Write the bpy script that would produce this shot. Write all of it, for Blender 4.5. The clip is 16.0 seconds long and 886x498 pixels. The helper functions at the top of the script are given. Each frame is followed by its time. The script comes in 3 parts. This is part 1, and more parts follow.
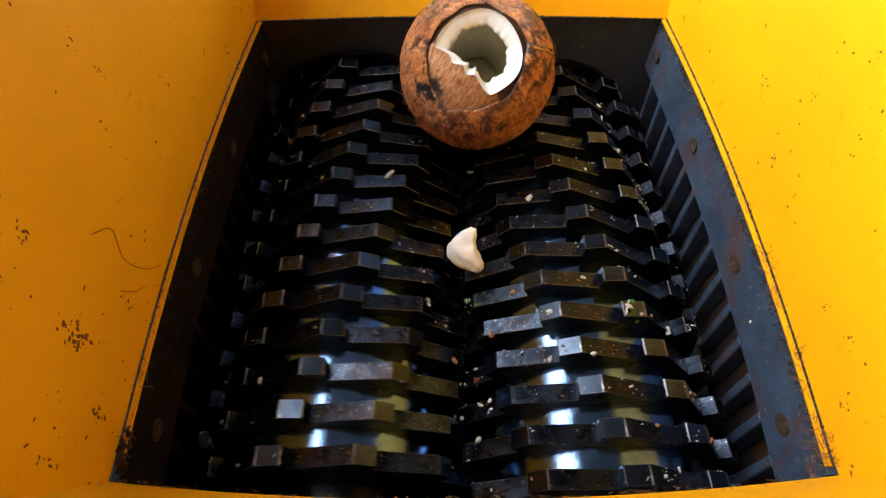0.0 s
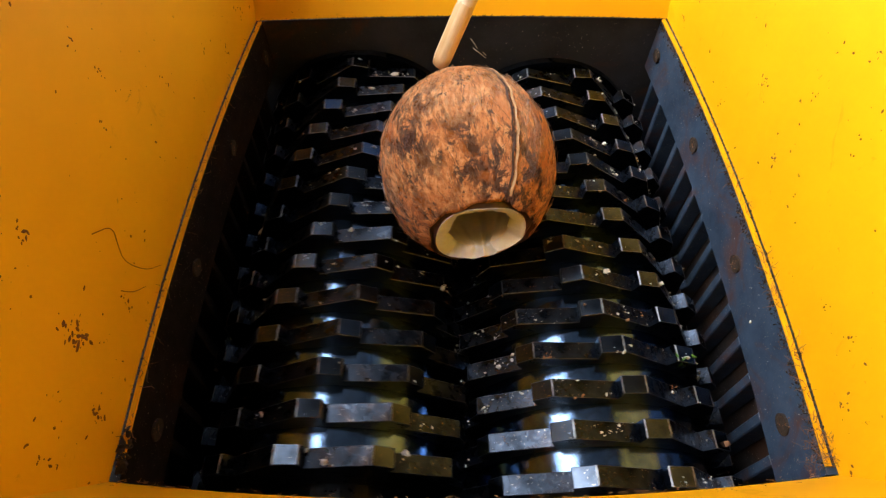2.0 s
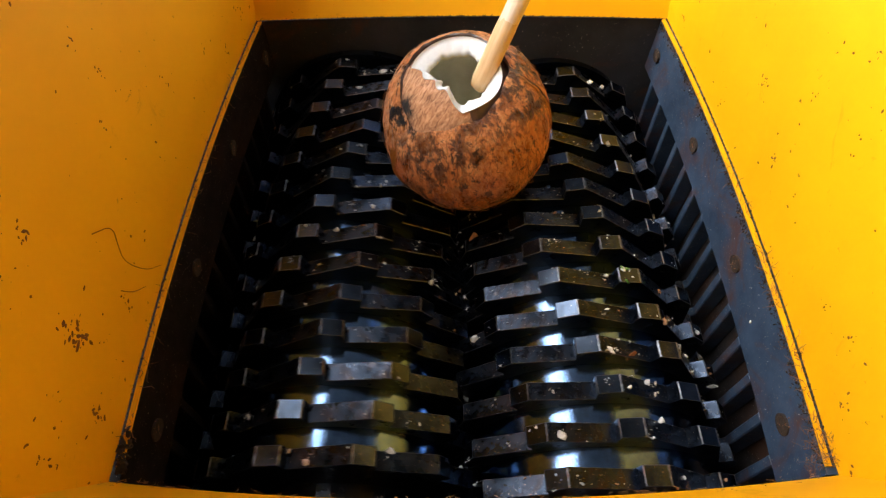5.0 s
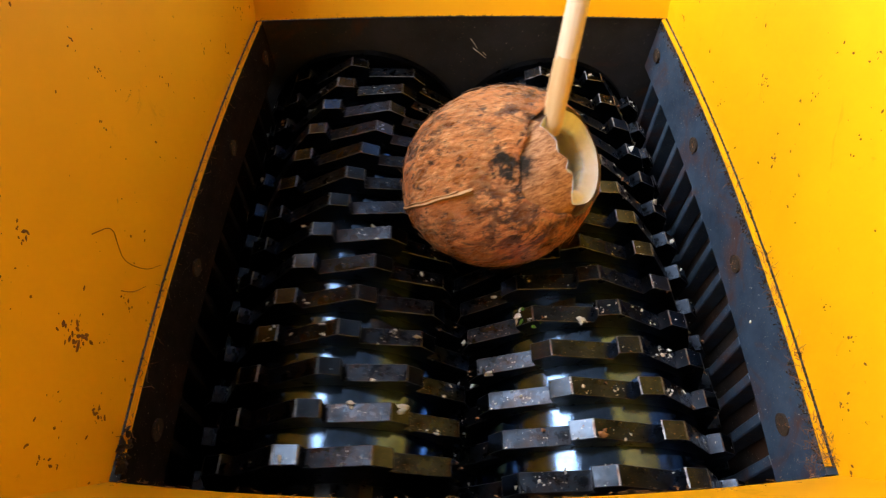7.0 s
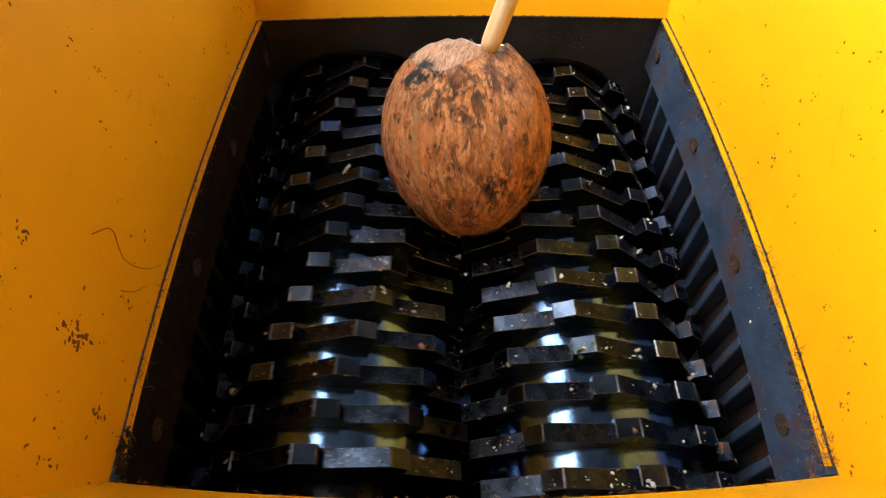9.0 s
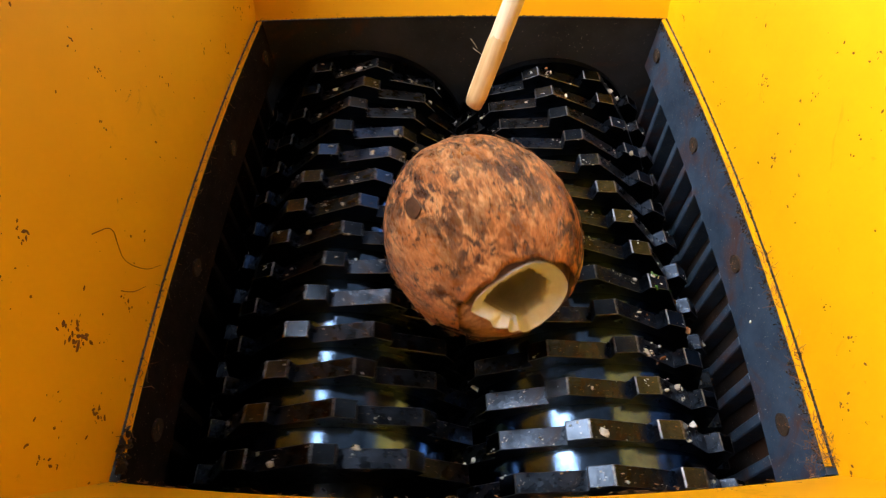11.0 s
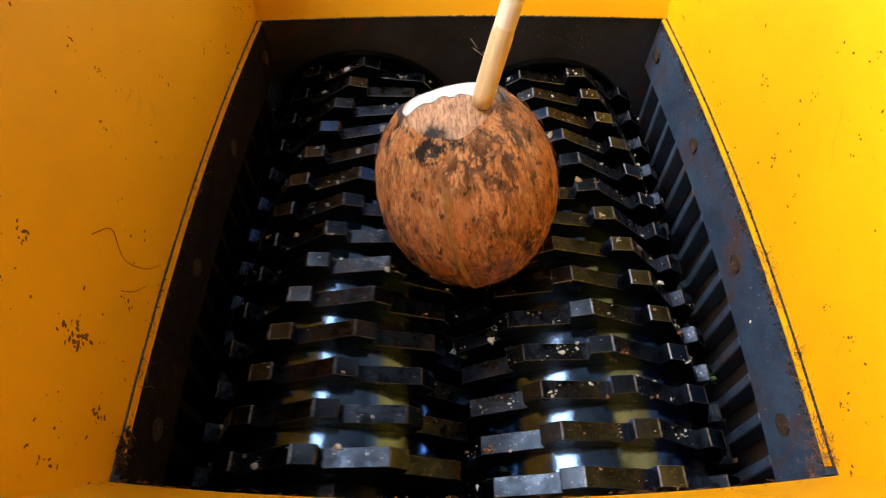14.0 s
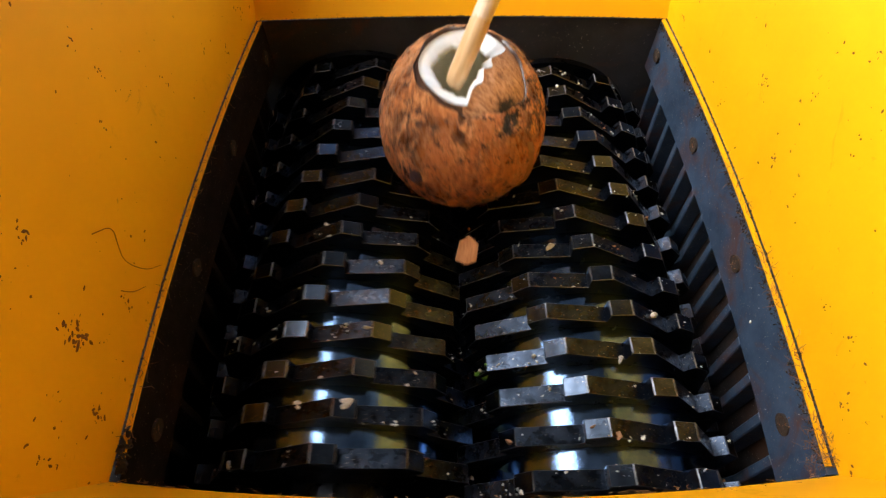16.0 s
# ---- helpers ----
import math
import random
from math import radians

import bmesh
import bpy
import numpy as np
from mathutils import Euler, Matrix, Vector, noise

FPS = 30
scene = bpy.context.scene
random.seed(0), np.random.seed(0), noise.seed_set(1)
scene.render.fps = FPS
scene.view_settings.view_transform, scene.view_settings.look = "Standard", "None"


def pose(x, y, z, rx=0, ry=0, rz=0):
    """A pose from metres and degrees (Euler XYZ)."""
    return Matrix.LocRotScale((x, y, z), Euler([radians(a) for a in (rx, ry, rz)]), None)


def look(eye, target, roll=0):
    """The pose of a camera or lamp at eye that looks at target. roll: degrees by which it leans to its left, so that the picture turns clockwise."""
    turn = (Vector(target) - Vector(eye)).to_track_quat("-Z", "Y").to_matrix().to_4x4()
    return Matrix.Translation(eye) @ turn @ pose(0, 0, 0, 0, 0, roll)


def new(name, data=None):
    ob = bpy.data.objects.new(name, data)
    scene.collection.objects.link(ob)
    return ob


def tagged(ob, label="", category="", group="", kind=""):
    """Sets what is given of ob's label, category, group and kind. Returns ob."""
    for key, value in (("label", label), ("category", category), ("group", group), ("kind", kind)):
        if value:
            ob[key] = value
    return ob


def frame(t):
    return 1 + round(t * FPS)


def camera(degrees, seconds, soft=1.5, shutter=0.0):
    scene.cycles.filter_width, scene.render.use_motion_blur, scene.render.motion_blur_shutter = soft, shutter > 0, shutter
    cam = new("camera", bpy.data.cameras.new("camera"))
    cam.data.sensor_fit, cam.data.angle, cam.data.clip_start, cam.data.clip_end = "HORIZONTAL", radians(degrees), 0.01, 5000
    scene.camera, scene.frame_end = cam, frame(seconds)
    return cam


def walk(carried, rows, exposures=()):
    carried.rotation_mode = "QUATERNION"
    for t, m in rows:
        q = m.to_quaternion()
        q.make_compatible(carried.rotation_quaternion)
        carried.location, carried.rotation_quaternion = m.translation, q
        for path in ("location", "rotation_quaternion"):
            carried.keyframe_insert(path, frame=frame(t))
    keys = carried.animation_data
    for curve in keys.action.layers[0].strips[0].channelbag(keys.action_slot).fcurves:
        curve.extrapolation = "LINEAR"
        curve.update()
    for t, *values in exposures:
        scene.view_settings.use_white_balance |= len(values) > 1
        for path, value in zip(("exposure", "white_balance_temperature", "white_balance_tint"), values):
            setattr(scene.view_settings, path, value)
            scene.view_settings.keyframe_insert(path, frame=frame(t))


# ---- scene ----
import itertools

cam = camera(76.2, 16.0, soft=1.25, shutter=0.35)
walk(cam, [(0, pose(0, 0, 1.356, 33.64, 0, -0.49)), (16, pose(0, 0, 1.356, 33.64, 0, -0.49))],
     exposures=[(0, 1.76), (16, 1.76)])

# ---- light: soft bright sky from the upper side of the hopper ----
SUN_WAY = Vector((-0.55, -0.10, 0.82)).normalized()
world = bpy.data.worlds.new("sky")
scene.world = world
world.use_nodes = True
wn, wl = world.node_tree.nodes, world.node_tree.links
sky = wn.new("ShaderNodeTexSky")
sky.sky_type = "NISHITA"
sky.sun_disc = False
sky.sun_elevation = math.asin(SUN_WAY.z)
sky.sun_rotation = math.atan2(SUN_WAY.x, SUN_WAY.y)
wn["Background"].inputs["Strength"].default_value = 0.15
wl.new(sky.outputs["Color"], wn["Background"].inputs["Color"])
sun_data = bpy.data.lights.new("sun", "SUN")
sun_data.energy, sun_data.angle, sun_data.color = 5.0, radians(84), (1.0, 0.985, 0.96)
sun = new("sun", sun_data)
sun.matrix_world = look(SUN_WAY * 5, (0, 0, 0))

# ---- plan: rotor axes, cutter pitch, chamber ----
AX_Z = 0.90
AX_R, AX_L = 0.111, -0.0781
PITCH = 0.0279
R_TIP = 0.107
R_BASE, R_RING = 0.0938, 0.0862
TEETH = 11
ROW = 0.2120
THICK = 0.0124
RIM = 1.035
X0, X1, Y0, Y1 = -0.1744, 0.2097, 0.0703, 0.4717
TOP = 1.27


# ---- materials ----
def mat(name):
    m = bpy.data.materials.new(name)
    m.use_nodes = True
    nt = m.node_tree
    return m, nt.nodes, nt.links, nt.nodes["Principled BSDF"]


def coords(n, l, scale=(1, 1, 1), kind="Object"):
    tc, mp = n.new("ShaderNodeTexCoord"), n.new("ShaderNodeMapping")
    mp.inputs["Scale"].default_value = scale
    l.new(tc.outputs[kind], mp.inputs["Vector"])
    return mp.outputs["Vector"]


def noise_tex(n, l, vec, scale, detail=4, rough=0.55, dist=0.0):
    t = n.new("ShaderNodeTexNoise")
    t.inputs["Scale"].default_value, t.inputs["Detail"].default_value = scale, detail
    t.inputs["Roughness"].default_value, t.inputs["Distortion"].default_value = rough, dist
    l.new(vec, t.inputs["Vector"])
    return t.outputs["Fac"]


def ramp(n, l, fac, stops):
    r = n.new("ShaderNodeValToRGB")
    e = r.color_ramp.elements
    while len(e) < len(stops):
        e.new(0.5)
    for el, (p, c) in zip(e, stops):
        el.position, el.color = p, (*c, 1) if len(c) == 3 else c
    l.new(fac, r.inputs["Fac"])
    return r.outputs["Color"]


def mix(n, l, fac, a, b):
    x = n.new("ShaderNodeMix")
    x.data_type = "RGBA"
    for key, v in ((0, fac), (6, a), (7, b)):
        if hasattr(v, "is_linked"):
            l.new(v, x.inputs[key])
        else:
            x.inputs[key].default_value = v if key == 0 else (*v, 1)
    return x.outputs[2]


def bump(n, l, bsdf, height, strength, dist):
    b = n.new("ShaderNodeBump")
    b.inputs["Strength"].default_value, b.inputs["Distance"].default_value = strength, dist
    l.new(height, b.inputs["Height"])
    l.new(b.outputs["Normal"], bsdf.inputs["Normal"])


G = lambda v: (v, v, v)


def painted_yellow():
    m, n, l, b = mat("yellow_paint")
    v = coords(n, l)
    big = ramp(n, l, noise_tex(n, l, v, 9, 5, 0.6), [(0.3, (0.84, 0.405, 0.0)), (0.7, (0.92, 0.460, 0.0))])
    dirt = ramp(n, l, noise_tex(n, l, v, 150, 3, 0.6), [(0.70, G(0)), (0.74, G(1))])
    zone = ramp(n, l, noise_tex(n, l, v, 14, 3, 0.6), [(0.46, G(0)), (0.66, G(1))])
    both = n.new("ShaderNodeMath")
    both.operation = "MULTIPLY"
    l.new(dirt, both.inputs[0])
    l.new(zone, both.inputs[1])
    smear = ramp(n, l, noise_tex(n, l, v, 26, 6, 0.7, 1.5), [(0.63, G(0)), (0.80, G(0.55))])
    col = mix(n, l, smear, big, (0.30, 0.12, 0.008))
    col = mix(n, l, both.outputs[0], col, (0.10, 0.035, 0.008))
    l.new(col, b.inputs["Base Color"])
    b.inputs["Roughness"].default_value = 0.50
    b.inputs["Specular IOR Level"].default_value = 0.35
    bump(n, l, b, noise_tex(n, l, v, 320, 2), 0.08, 0.001)
    return m


def steel(name, dark, light, rough, rust=0.0, metallic=1.0, scale=60.0, rust_col=(0.13, 0.05, 0.018), spots=0.0, spread=1.0):
    m, n, l, b = mat(name)
    v = coords(n, l)
    col = ramp(n, l, noise_tex(n, l, v, scale, 6, 0.65), [(0.3, dark), (0.72, light)])
    if rust:
        r = ramp(n, l, noise_tex(n, l, v, scale * 0.45, 6, 0.7, 0.8), [(0.62 - rust * 0.25, G(0)), (0.78 - rust * 0.2, G(0.9))])
        col = mix(n, l, r, col, rust_col)
    if spots:
        s = ramp(n, l, noise_tex(n, l, v, 700, 2, 0.5), [(0.72 - spots * 0.1, G(0)), (0.76 - spots * 0.1, G(0.8))])
        col = mix(n, l, s, col, (0.35, 0.30, 0.24))
    l.new(col, b.inputs["Base Color"])
    b.inputs["Metallic"].default_value = metallic
    rr = ramp(n, l, noise_tex(n, l, v, scale * 1.7, 5, 0.7), [(0.25, G(max(0.04, rough - 0.10 * spread))), (0.75, G(rough + 0.16 * spread))])
    l.new(rr, b.inputs["Roughness"])
    bump(n, l, b, noise_tex(n, l, v, scale * 6, 4, 0.7), 0.12, 0.0008)
    return m


def husk_fibre():
    m, n, l, b = mat("coconut_husk")
    v = coords(n, l, (1, 1, 0.34))
    w = coords(n, l, (1, 1, 0.5))
    o = coords(n, l)
    fine = noise_tex(n, l, v, 290, 7, 0.74, 0.3)
    mid = noise_tex(n, l, w, 100, 8, 0.74, 0.4)
    big = noise_tex(n, l, o, 19, 3, 0.55)
    base = ramp(n, l, fine, [(0.35, (0.20, 0.060, 0.018)), (0.46, (0.62, 0.225, 0.062)), (0.60, (0.85, 0.44, 0.19))])
    blotch = ramp(n, l, mid, [(0.492, G(1)), (0.525, G(0))])
    zone = ramp(n, l, big, [(0.40, G(1)), (0.60, G(0.2))])
    both = n.new("ShaderNodeMath")
    both.operation = "MULTIPLY"
    l.new(blotch, both.inputs[0])
    l.new(zone, both.inputs[1])
    col = mix(n, l, both.outputs[0], base, (0.075, 0.025, 0.011))
    tint = ramp(n, l, noise_tex(n, l, w, 48, 5, 0.65, 0.6), [(0.52, G(0)), (0.60, G(0.5))])
    col = mix(n, l, tint, col, (0.62, 0.20, 0.045))
    fleck = ramp(n, l, noise_tex(n, l, coords(n, l, (1, 1, 0.55)), 165, 5, 0.7, 0.3), [(0.385, G(0.9)), (0.42, G(0))])
    col = mix(n, l, fleck, col, (0.050, 0.017, 0.009))
    # bare dark shell in the torn notch
    dist = n.new("ShaderNodeVectorMath")
    dist.operation = "DISTANCE"
    l.new(coords(n, l, (1, 0.62, 1)), dist.inputs[0])
    dist.inputs[1].default_value = (NOTCH[0], NOTCH[1] * 0.62, NOTCH[2])
    jag = n.new("ShaderNodeMath")
    jag.operation = "MULTIPLY_ADD"
    jag.inputs[1].default_value = 0.042
    l.new(noise_tex(n, l, o, 110, 5, 0.75), jag.inputs[0])
    l.new(dist.outputs["Value"], jag.inputs[2])
    torn = ramp(n, l, jag.outputs[0], [(0.0302, G(1)), (0.0310, G(0))])
    col = mix(n, l, torn, col, ramp(n, l, mid, [(0.42, (0.006, 0.005, 0.005)), (0.62, (0.060, 0.048, 0.046))]))
    l.new(col, b.inputs["Base Color"])
    rr = ramp(n, l, mid, [(0.38, G(0.20)), (0.58, G(0.50))])
    l.new(mix(n, l, torn, rr, (0.14, 0.14, 0.14)), b.inputs["Roughness"])
    add = n.new("ShaderNodeMath")
    add.operation = "MULTIPLY_ADD"
    add.inputs[1].default_value = 0.6
    l.new(fine, add.inputs[0])
    l.new(mid, add.inputs[2])
    bump(n, l, b, add.outputs[0], 1.0, 0.0052)
    return m


def plain(name, a, c, rough, scale=120.0, b_str=0.3, stretch=(1, 1, 1), sss=0.0):
    m, n, l, b = mat(name)
    v = coords(n, l, stretch)
    f = noise_tex(n, l, v, scale, 5, 0.65, 0.3)
    l.new(ramp(n, l, f, [(0.3, a), (0.7, c)]), b.inputs["Base Color"])
    b.inputs["Roughness"].default_value = rough
    if sss:
        b.inputs["Subsurface Weight"].default_value = sss
        b.inputs["Subsurface Radius"].default_value = (0.006, 0.005, 0.004)
        b.inputs["Subsurface Scale"].default_value = 0.5
    bump(n, l, b, f, b_str, 0.001)
    return m


NOTCH = (0.0470, -0.0115, 0.053)


def peeled():
    m, n, l, b = mat("peeled_skin")
    o = coords(n, l)
    stripes = noise_tex(n, l, coords(n, l, (0.25, 1.0, 0.5)), 420, 5, 0.7, 0.6)
    col = ramp(n, l, stripes, [(0.36, (0.17, 0.070, 0.030)), (0.5, (0.43, 0.215, 0.105)), (0.66, (0.62, 0.37, 0.21))])
    dist = n.new("ShaderNodeVectorMath")
    dist.operation = "DISTANCE"
    l.new(o, dist.inputs[0])
    dist.inputs[1].default_value = (0.0425, -0.0125, 0.0575)
    jag = n.new("ShaderNodeMath")
    jag.operation = "MULTIPLY_ADD"
    jag.inputs[1].default_value = 0.026
    l.new(noise_tex(n, l, o, 110, 5, 0.75), jag.inputs[0])
    l.new(dist.outputs["Value"], jag.inputs[2])
    torn = ramp(n, l, jag.outputs[0], [(0.0232, G(1)), (0.0236, G(0))])
    col = mix(n, l, torn, col, (0.006, 0.005, 0.005))
    l.new(col, b.inputs["Base Color"])
    l.new(mix(n, l, torn, G(0.5), G(0.75)), b.inputs["Roughness"])
    bump(n, l, b, stripes, 0.7, 0.0016)
    return m


YELLOW = painted_yellow()
SKIN = peeled()
CUTTER = steel("cutter_steel", (0.0045, 0.0060, 0.0085), (0.036, 0.048, 0.070), 0.25, 0.48, rust_col=(0.030, 0.018, 0.012), spots=0.35, spread=1.7)
TIP = steel("worn_tooth_steel", (0.012, 0.017, 0.025), (0.060, 0.078, 0.108), 0.19, 0.25, rust_col=(0.022, 0.017, 0.014), spots=0.35, spread=0.7)
EDGE = steel("worn_edge_steel", (0.03, 0.033, 0.038), (0.27, 0.285, 0.31), 0.42, 0.4, scale=150)
FLANK = steel("cutter_flank_steel", (0.012, 0.013, 0.016), (0.034, 0.038, 0.045), 0.30, 0.2, rust_col=(0.03, 0.015, 0.008))
# Blue base tint stands in for the sky's colour mirrored in the rings.
RING = steel("ring_steel", (0.040, 0.075, 0.14), (0.15, 0.245, 0.41), 0.10, 0.3, rust_col=(0.05, 0.035, 0.025), spread=0.35)
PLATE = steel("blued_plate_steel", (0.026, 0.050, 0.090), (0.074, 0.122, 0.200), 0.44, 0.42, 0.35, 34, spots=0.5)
# Darker copy of the steel: west side's shade is put in the colour.
SHADED = steel("shaded_black_steel", (0.004, 0.003, 0.0025), (0.014, 0.010, 0.008), 0.62, 0.3, 0.0, 30, rust_col=(0.022, 0.010, 0.005), spots=0.3)
SHADED.node_tree.nodes["Principled BSDF"].inputs["Specular IOR Level"].default_value = 0.12
BACK = steel("back_plate_steel", (0.024, 0.027, 0.032), (0.058, 0.064, 0.074), 0.42, 0.2, 0.3, 18, spots=0.15)
WORN_WALL = steel("rusty_chamber_steel", (0.012, 0.011, 0.012), (0.045, 0.038, 0.034), 0.6, 0.65, 0.1, 40, rust_col=(0.06, 0.025, 0.010), spots=0.3)
GRIME = plain("grime", (0.012, 0.007, 0.004), (0.05, 0.028, 0.014), 0.8, 300, 0.8)
RUST = plain("rust", (0.11, 0.034, 0.004), (0.26, 0.10, 0.010), 0.95, 160, 0.6)
HUSK = husk_fibre()
FLESH = plain("coconut_flesh", (0.62, 0.65, 0.66), (0.80, 0.83, 0.84), 0.42, 90, 0.25, sss=0.25)
CAVITY = plain("coconut_inside", (0.74, 0.69, 0.52), (0.88, 0.84, 0.70), 0.35, 60, 0.15)
SHELL = plain("coconut_shell", (0.028, 0.014, 0.010), (0.10, 0.05, 0.032), 0.28, 140, 0.5)
TAN = plain("bared_husk_skin", (0.27, 0.115, 0.045), (0.52, 0.27, 0.13), 0.6, 260, 0.6, (1, 1, 0.3))
FIBRE = plain("husk_fibre_strands", (0.13, 0.055, 0.025), (0.33, 0.17, 0.08), 0.8, 200, 0.2)
PALE = plain("pale_fibre", (0.30, 0.15, 0.06), (0.52, 0.31, 0.15), 0.7, 200, 0.2)
WOOD = plain("peeled_wood", (0.56, 0.41, 0.25), (0.82, 0.70, 0.54), 0.55, 110, 0.35, (1, 1, 0.08))
WET_WOOD = plain("damp_wood", (0.48, 0.30, 0.13), (0.72, 0.53, 0.31), 0.4, 130, 0.35, (1, 1, 0.1))
CRUMB = plain("coconut_crumb_white", (0.36, 0.36, 0.34), (0.66, 0.67, 0.64), 0.6, 400, 0.4)
LEAF = plain("green_leaf_scrap", (0.03, 0.10, 0.012), (0.10, 0.26, 0.03), 0.5, 300, 0.5)


# ---- building helpers ----
def part(name, bm, material, parent=None, label="", smooth=False):
    me = bpy.data.meshes.new(name)
    bm.to_mesh(me)
    bm.free()
    for mm in material if isinstance(material, (list, tuple)) else [material]:
        me.materials.append(mm)
    if smooth:
        for p in me.polygons:
            p.use_smooth = True
    ob = new(name, me)
    ob.parent = parent
    if label:
        tagged(ob, label)
    return ob


def share(name, me, parent, m):
    ob = new(name, me)
    ob.parent = parent
    ob.matrix_basis = m
    return ob


def empty(name, m=None):
    ob = new(name)
    ob.empty_display_size = 0.02
    if m:
        ob.matrix_basis = m
    return ob


def box(bm, lo, hi, bev=0.0):
    vs = [bm.verts.new((x, y, z)) for x in (lo[0], hi[0]) for y in (lo[1], hi[1]) for z in (lo[2], hi[2])]
    fs = [bm.faces.new([vs[i] for i in q]) for q in
          ((0, 1, 3, 2), (4, 6, 7, 5), (0, 4, 5, 1), (2, 3, 7, 6), (0, 2, 6, 4), (1, 5, 7, 3))]
    if bev:
        es = list({e for f in fs for e in f.edges})
        bmesh.ops.bevel(bm, geom=es, offset=bev, segments=2, affect="EDGES", profile=0.5)
    return vs


def prism(bm, pts, y0, y1, bev=0.0):
    """A plate across the axis: outline pts (x, z), from y0 to y1."""
    a = [bm.verts.new((x, y0, z)) for x, z in pts]
    c = [bm.verts.new((x, y1, z)) for x, z in pts]
    n = len(pts)
    fs = [bm.faces.new(a), bm.faces.new(c[::-1])]
    fs += [bm.faces.new((a[i], c[i], c[(i + 1) % n], a[(i + 1) % n])) for i in range(n)]
    bmesh.ops.recalc_face_normals(bm, faces=fs)
    if bev:
        es = list({e for f in fs for e in f.edges})
        bmesh.ops.bevel(bm, geom=es, offset=bev, segments=1, affect="EDGES")


GOLD = (1 + 5 ** 0.5) / 2
ICO = [Vector(c).normalized() for a in (-1, 1) for b in (-GOLD, GOLD) for c in ((0, a, b), (a, b, 0), (b, 0, a))]
ICO_FACES = [f for f in itertools.combinations(range(12), 3)
             if all((ICO[p] - ICO[q]).length < 1.1 for p, q in itertools.combinations(f, 2))]


def lump(bm, at, size, rnd, flat=1.0):
    """A small ragged crumb."""
    turn = Euler([rnd.uniform(0, 6.3) for _ in range(3)]).to_matrix()
    wide, slim = rnd.uniform(0.8, 1.9), rnd.uniform(0.35, 0.95)
    vs = []
    for c in ICO:
        p = c * size * rnd.uniform(0.45, 1.45)
        p.x *= wide
        p.z *= flat * slim
        vs.append(bm.verts.new(turn @ p + Vector(at)))
    for a, b, c in ICO_FACES:
        f = (a, b, c) if (ICO[b] - ICO[a]).cross(ICO[c] - ICO[a]).dot(ICO[a]) > 0 else (a, c, b)
        bm.faces.new([vs[k] for k in f])


def sheet(bm, rows, thick_dir):
    """A plate over a grid of points, with thickness thick_dir."""
    n, k = len(rows), len(rows[0])
    t = Vector(thick_dir)
    A = [[bm.verts.new(p) for p in r] for r in rows]
    B = [[bm.verts.new(Vector(p) + t) for p in r] for r in rows]
    for i in range(n - 1):
        for j in range(k - 1):
            bm.faces.new((A[i][j], A[i][j + 1], A[i + 1][j + 1], A[i + 1][j]))
            bm.faces.new((B[i][j], B[i + 1][j], B[i + 1][j + 1], B[i][j + 1]))
    for i in range(n - 1):
        bm.faces.new((A[i][0], A[i + 1][0], B[i + 1][0], B[i][0]))
        bm.faces.new((A[i][-1], B[i][-1], B[i + 1][-1], A[i + 1][-1]))
    for j in range(k - 1):
        bm.faces.new((A[0][j], B[0][j], B[0][j + 1], A[0][j + 1]))
        bm.faces.new((A[-1][j], A[-1][j + 1], B[-1][j + 1], B[-1][j]))
    bmesh.ops.recalc_face_normals(bm, faces=bm.faces[:])


def swell(u):
    """The outward belly of a hopper sheet along its length, u from 0 to 1."""
    return 1 - (2 * u - 1) ** 2


BELLY, BELLY_NEAR, BELLY_FAR = 0.0085, 0.011, 0.006
NEAR_LEAN = 0.30
FAR_LEAN = 0.60
SKEW = 0.0085


def side_x(y, side):
    u = (y - Y0) / (Y1 - Y0)
    return X0 + SKEW * u - BELLY * swell(u) if side < 0 else X1 + BELLY * swell(u)


# ---- ground, and unseen grey panels added to cut the light ----
def light_blockers():
    grey = plain("concrete", (0.22, 0.21, 0.20), (0.34, 0.33, 0.31), 0.9, 6, 0.3)
    blocker_grey = plain("blocker_sheet", (0.16, 0.16, 0.16), (0.24, 0.24, 0.24), 0.7, 5, 0.2)
    for nm, lo, hi, mm, lab in (("ground", (-40, -40, -0.1), (40, 40, 0), grey, "grey concrete ground"),
                                ("ceiling", (-0.25, -1.2, 1.80), (0.42, 4, 1.86), blocker_grey, "plain grey overhead panel, unseen, added to block the sky"),
                                ("ceiling", (-1.60, -1.2, 1.80), (-0.253, 0.04, 1.86), blocker_grey, "plain grey overhead panel, unseen, added to block the sky"),
                                ("wall_shed_west", (-0.50, -1.3, 0), (-0.41, -0.17, 1.86), grey, "plain grey upright panel, unseen, added to block the light"),
                                ("wall_shed_south", (-0.40, -1.3, 0), (0.42, -1.203, 1.86), grey, "plain grey upright panel, unseen, added to block the light"),
                                ("wall_shed_east", (0.423, -1.3, 0), (0.52, 0.60, 1.86), grey, "plain grey upright panel, unseen, added to block the light"),
                                ("wall_shed_north", (-0.25, 4.003, 0), (0.42, 4.1, 1.86), grey, "plain grey upright panel, unseen, added to block the light")):
        bm = bmesh.new()
        box(bm, lo, hi)
        tagged(part(nm, bm, mm), lab, nm.split("_")[0], kind="structure")


light_blockers()


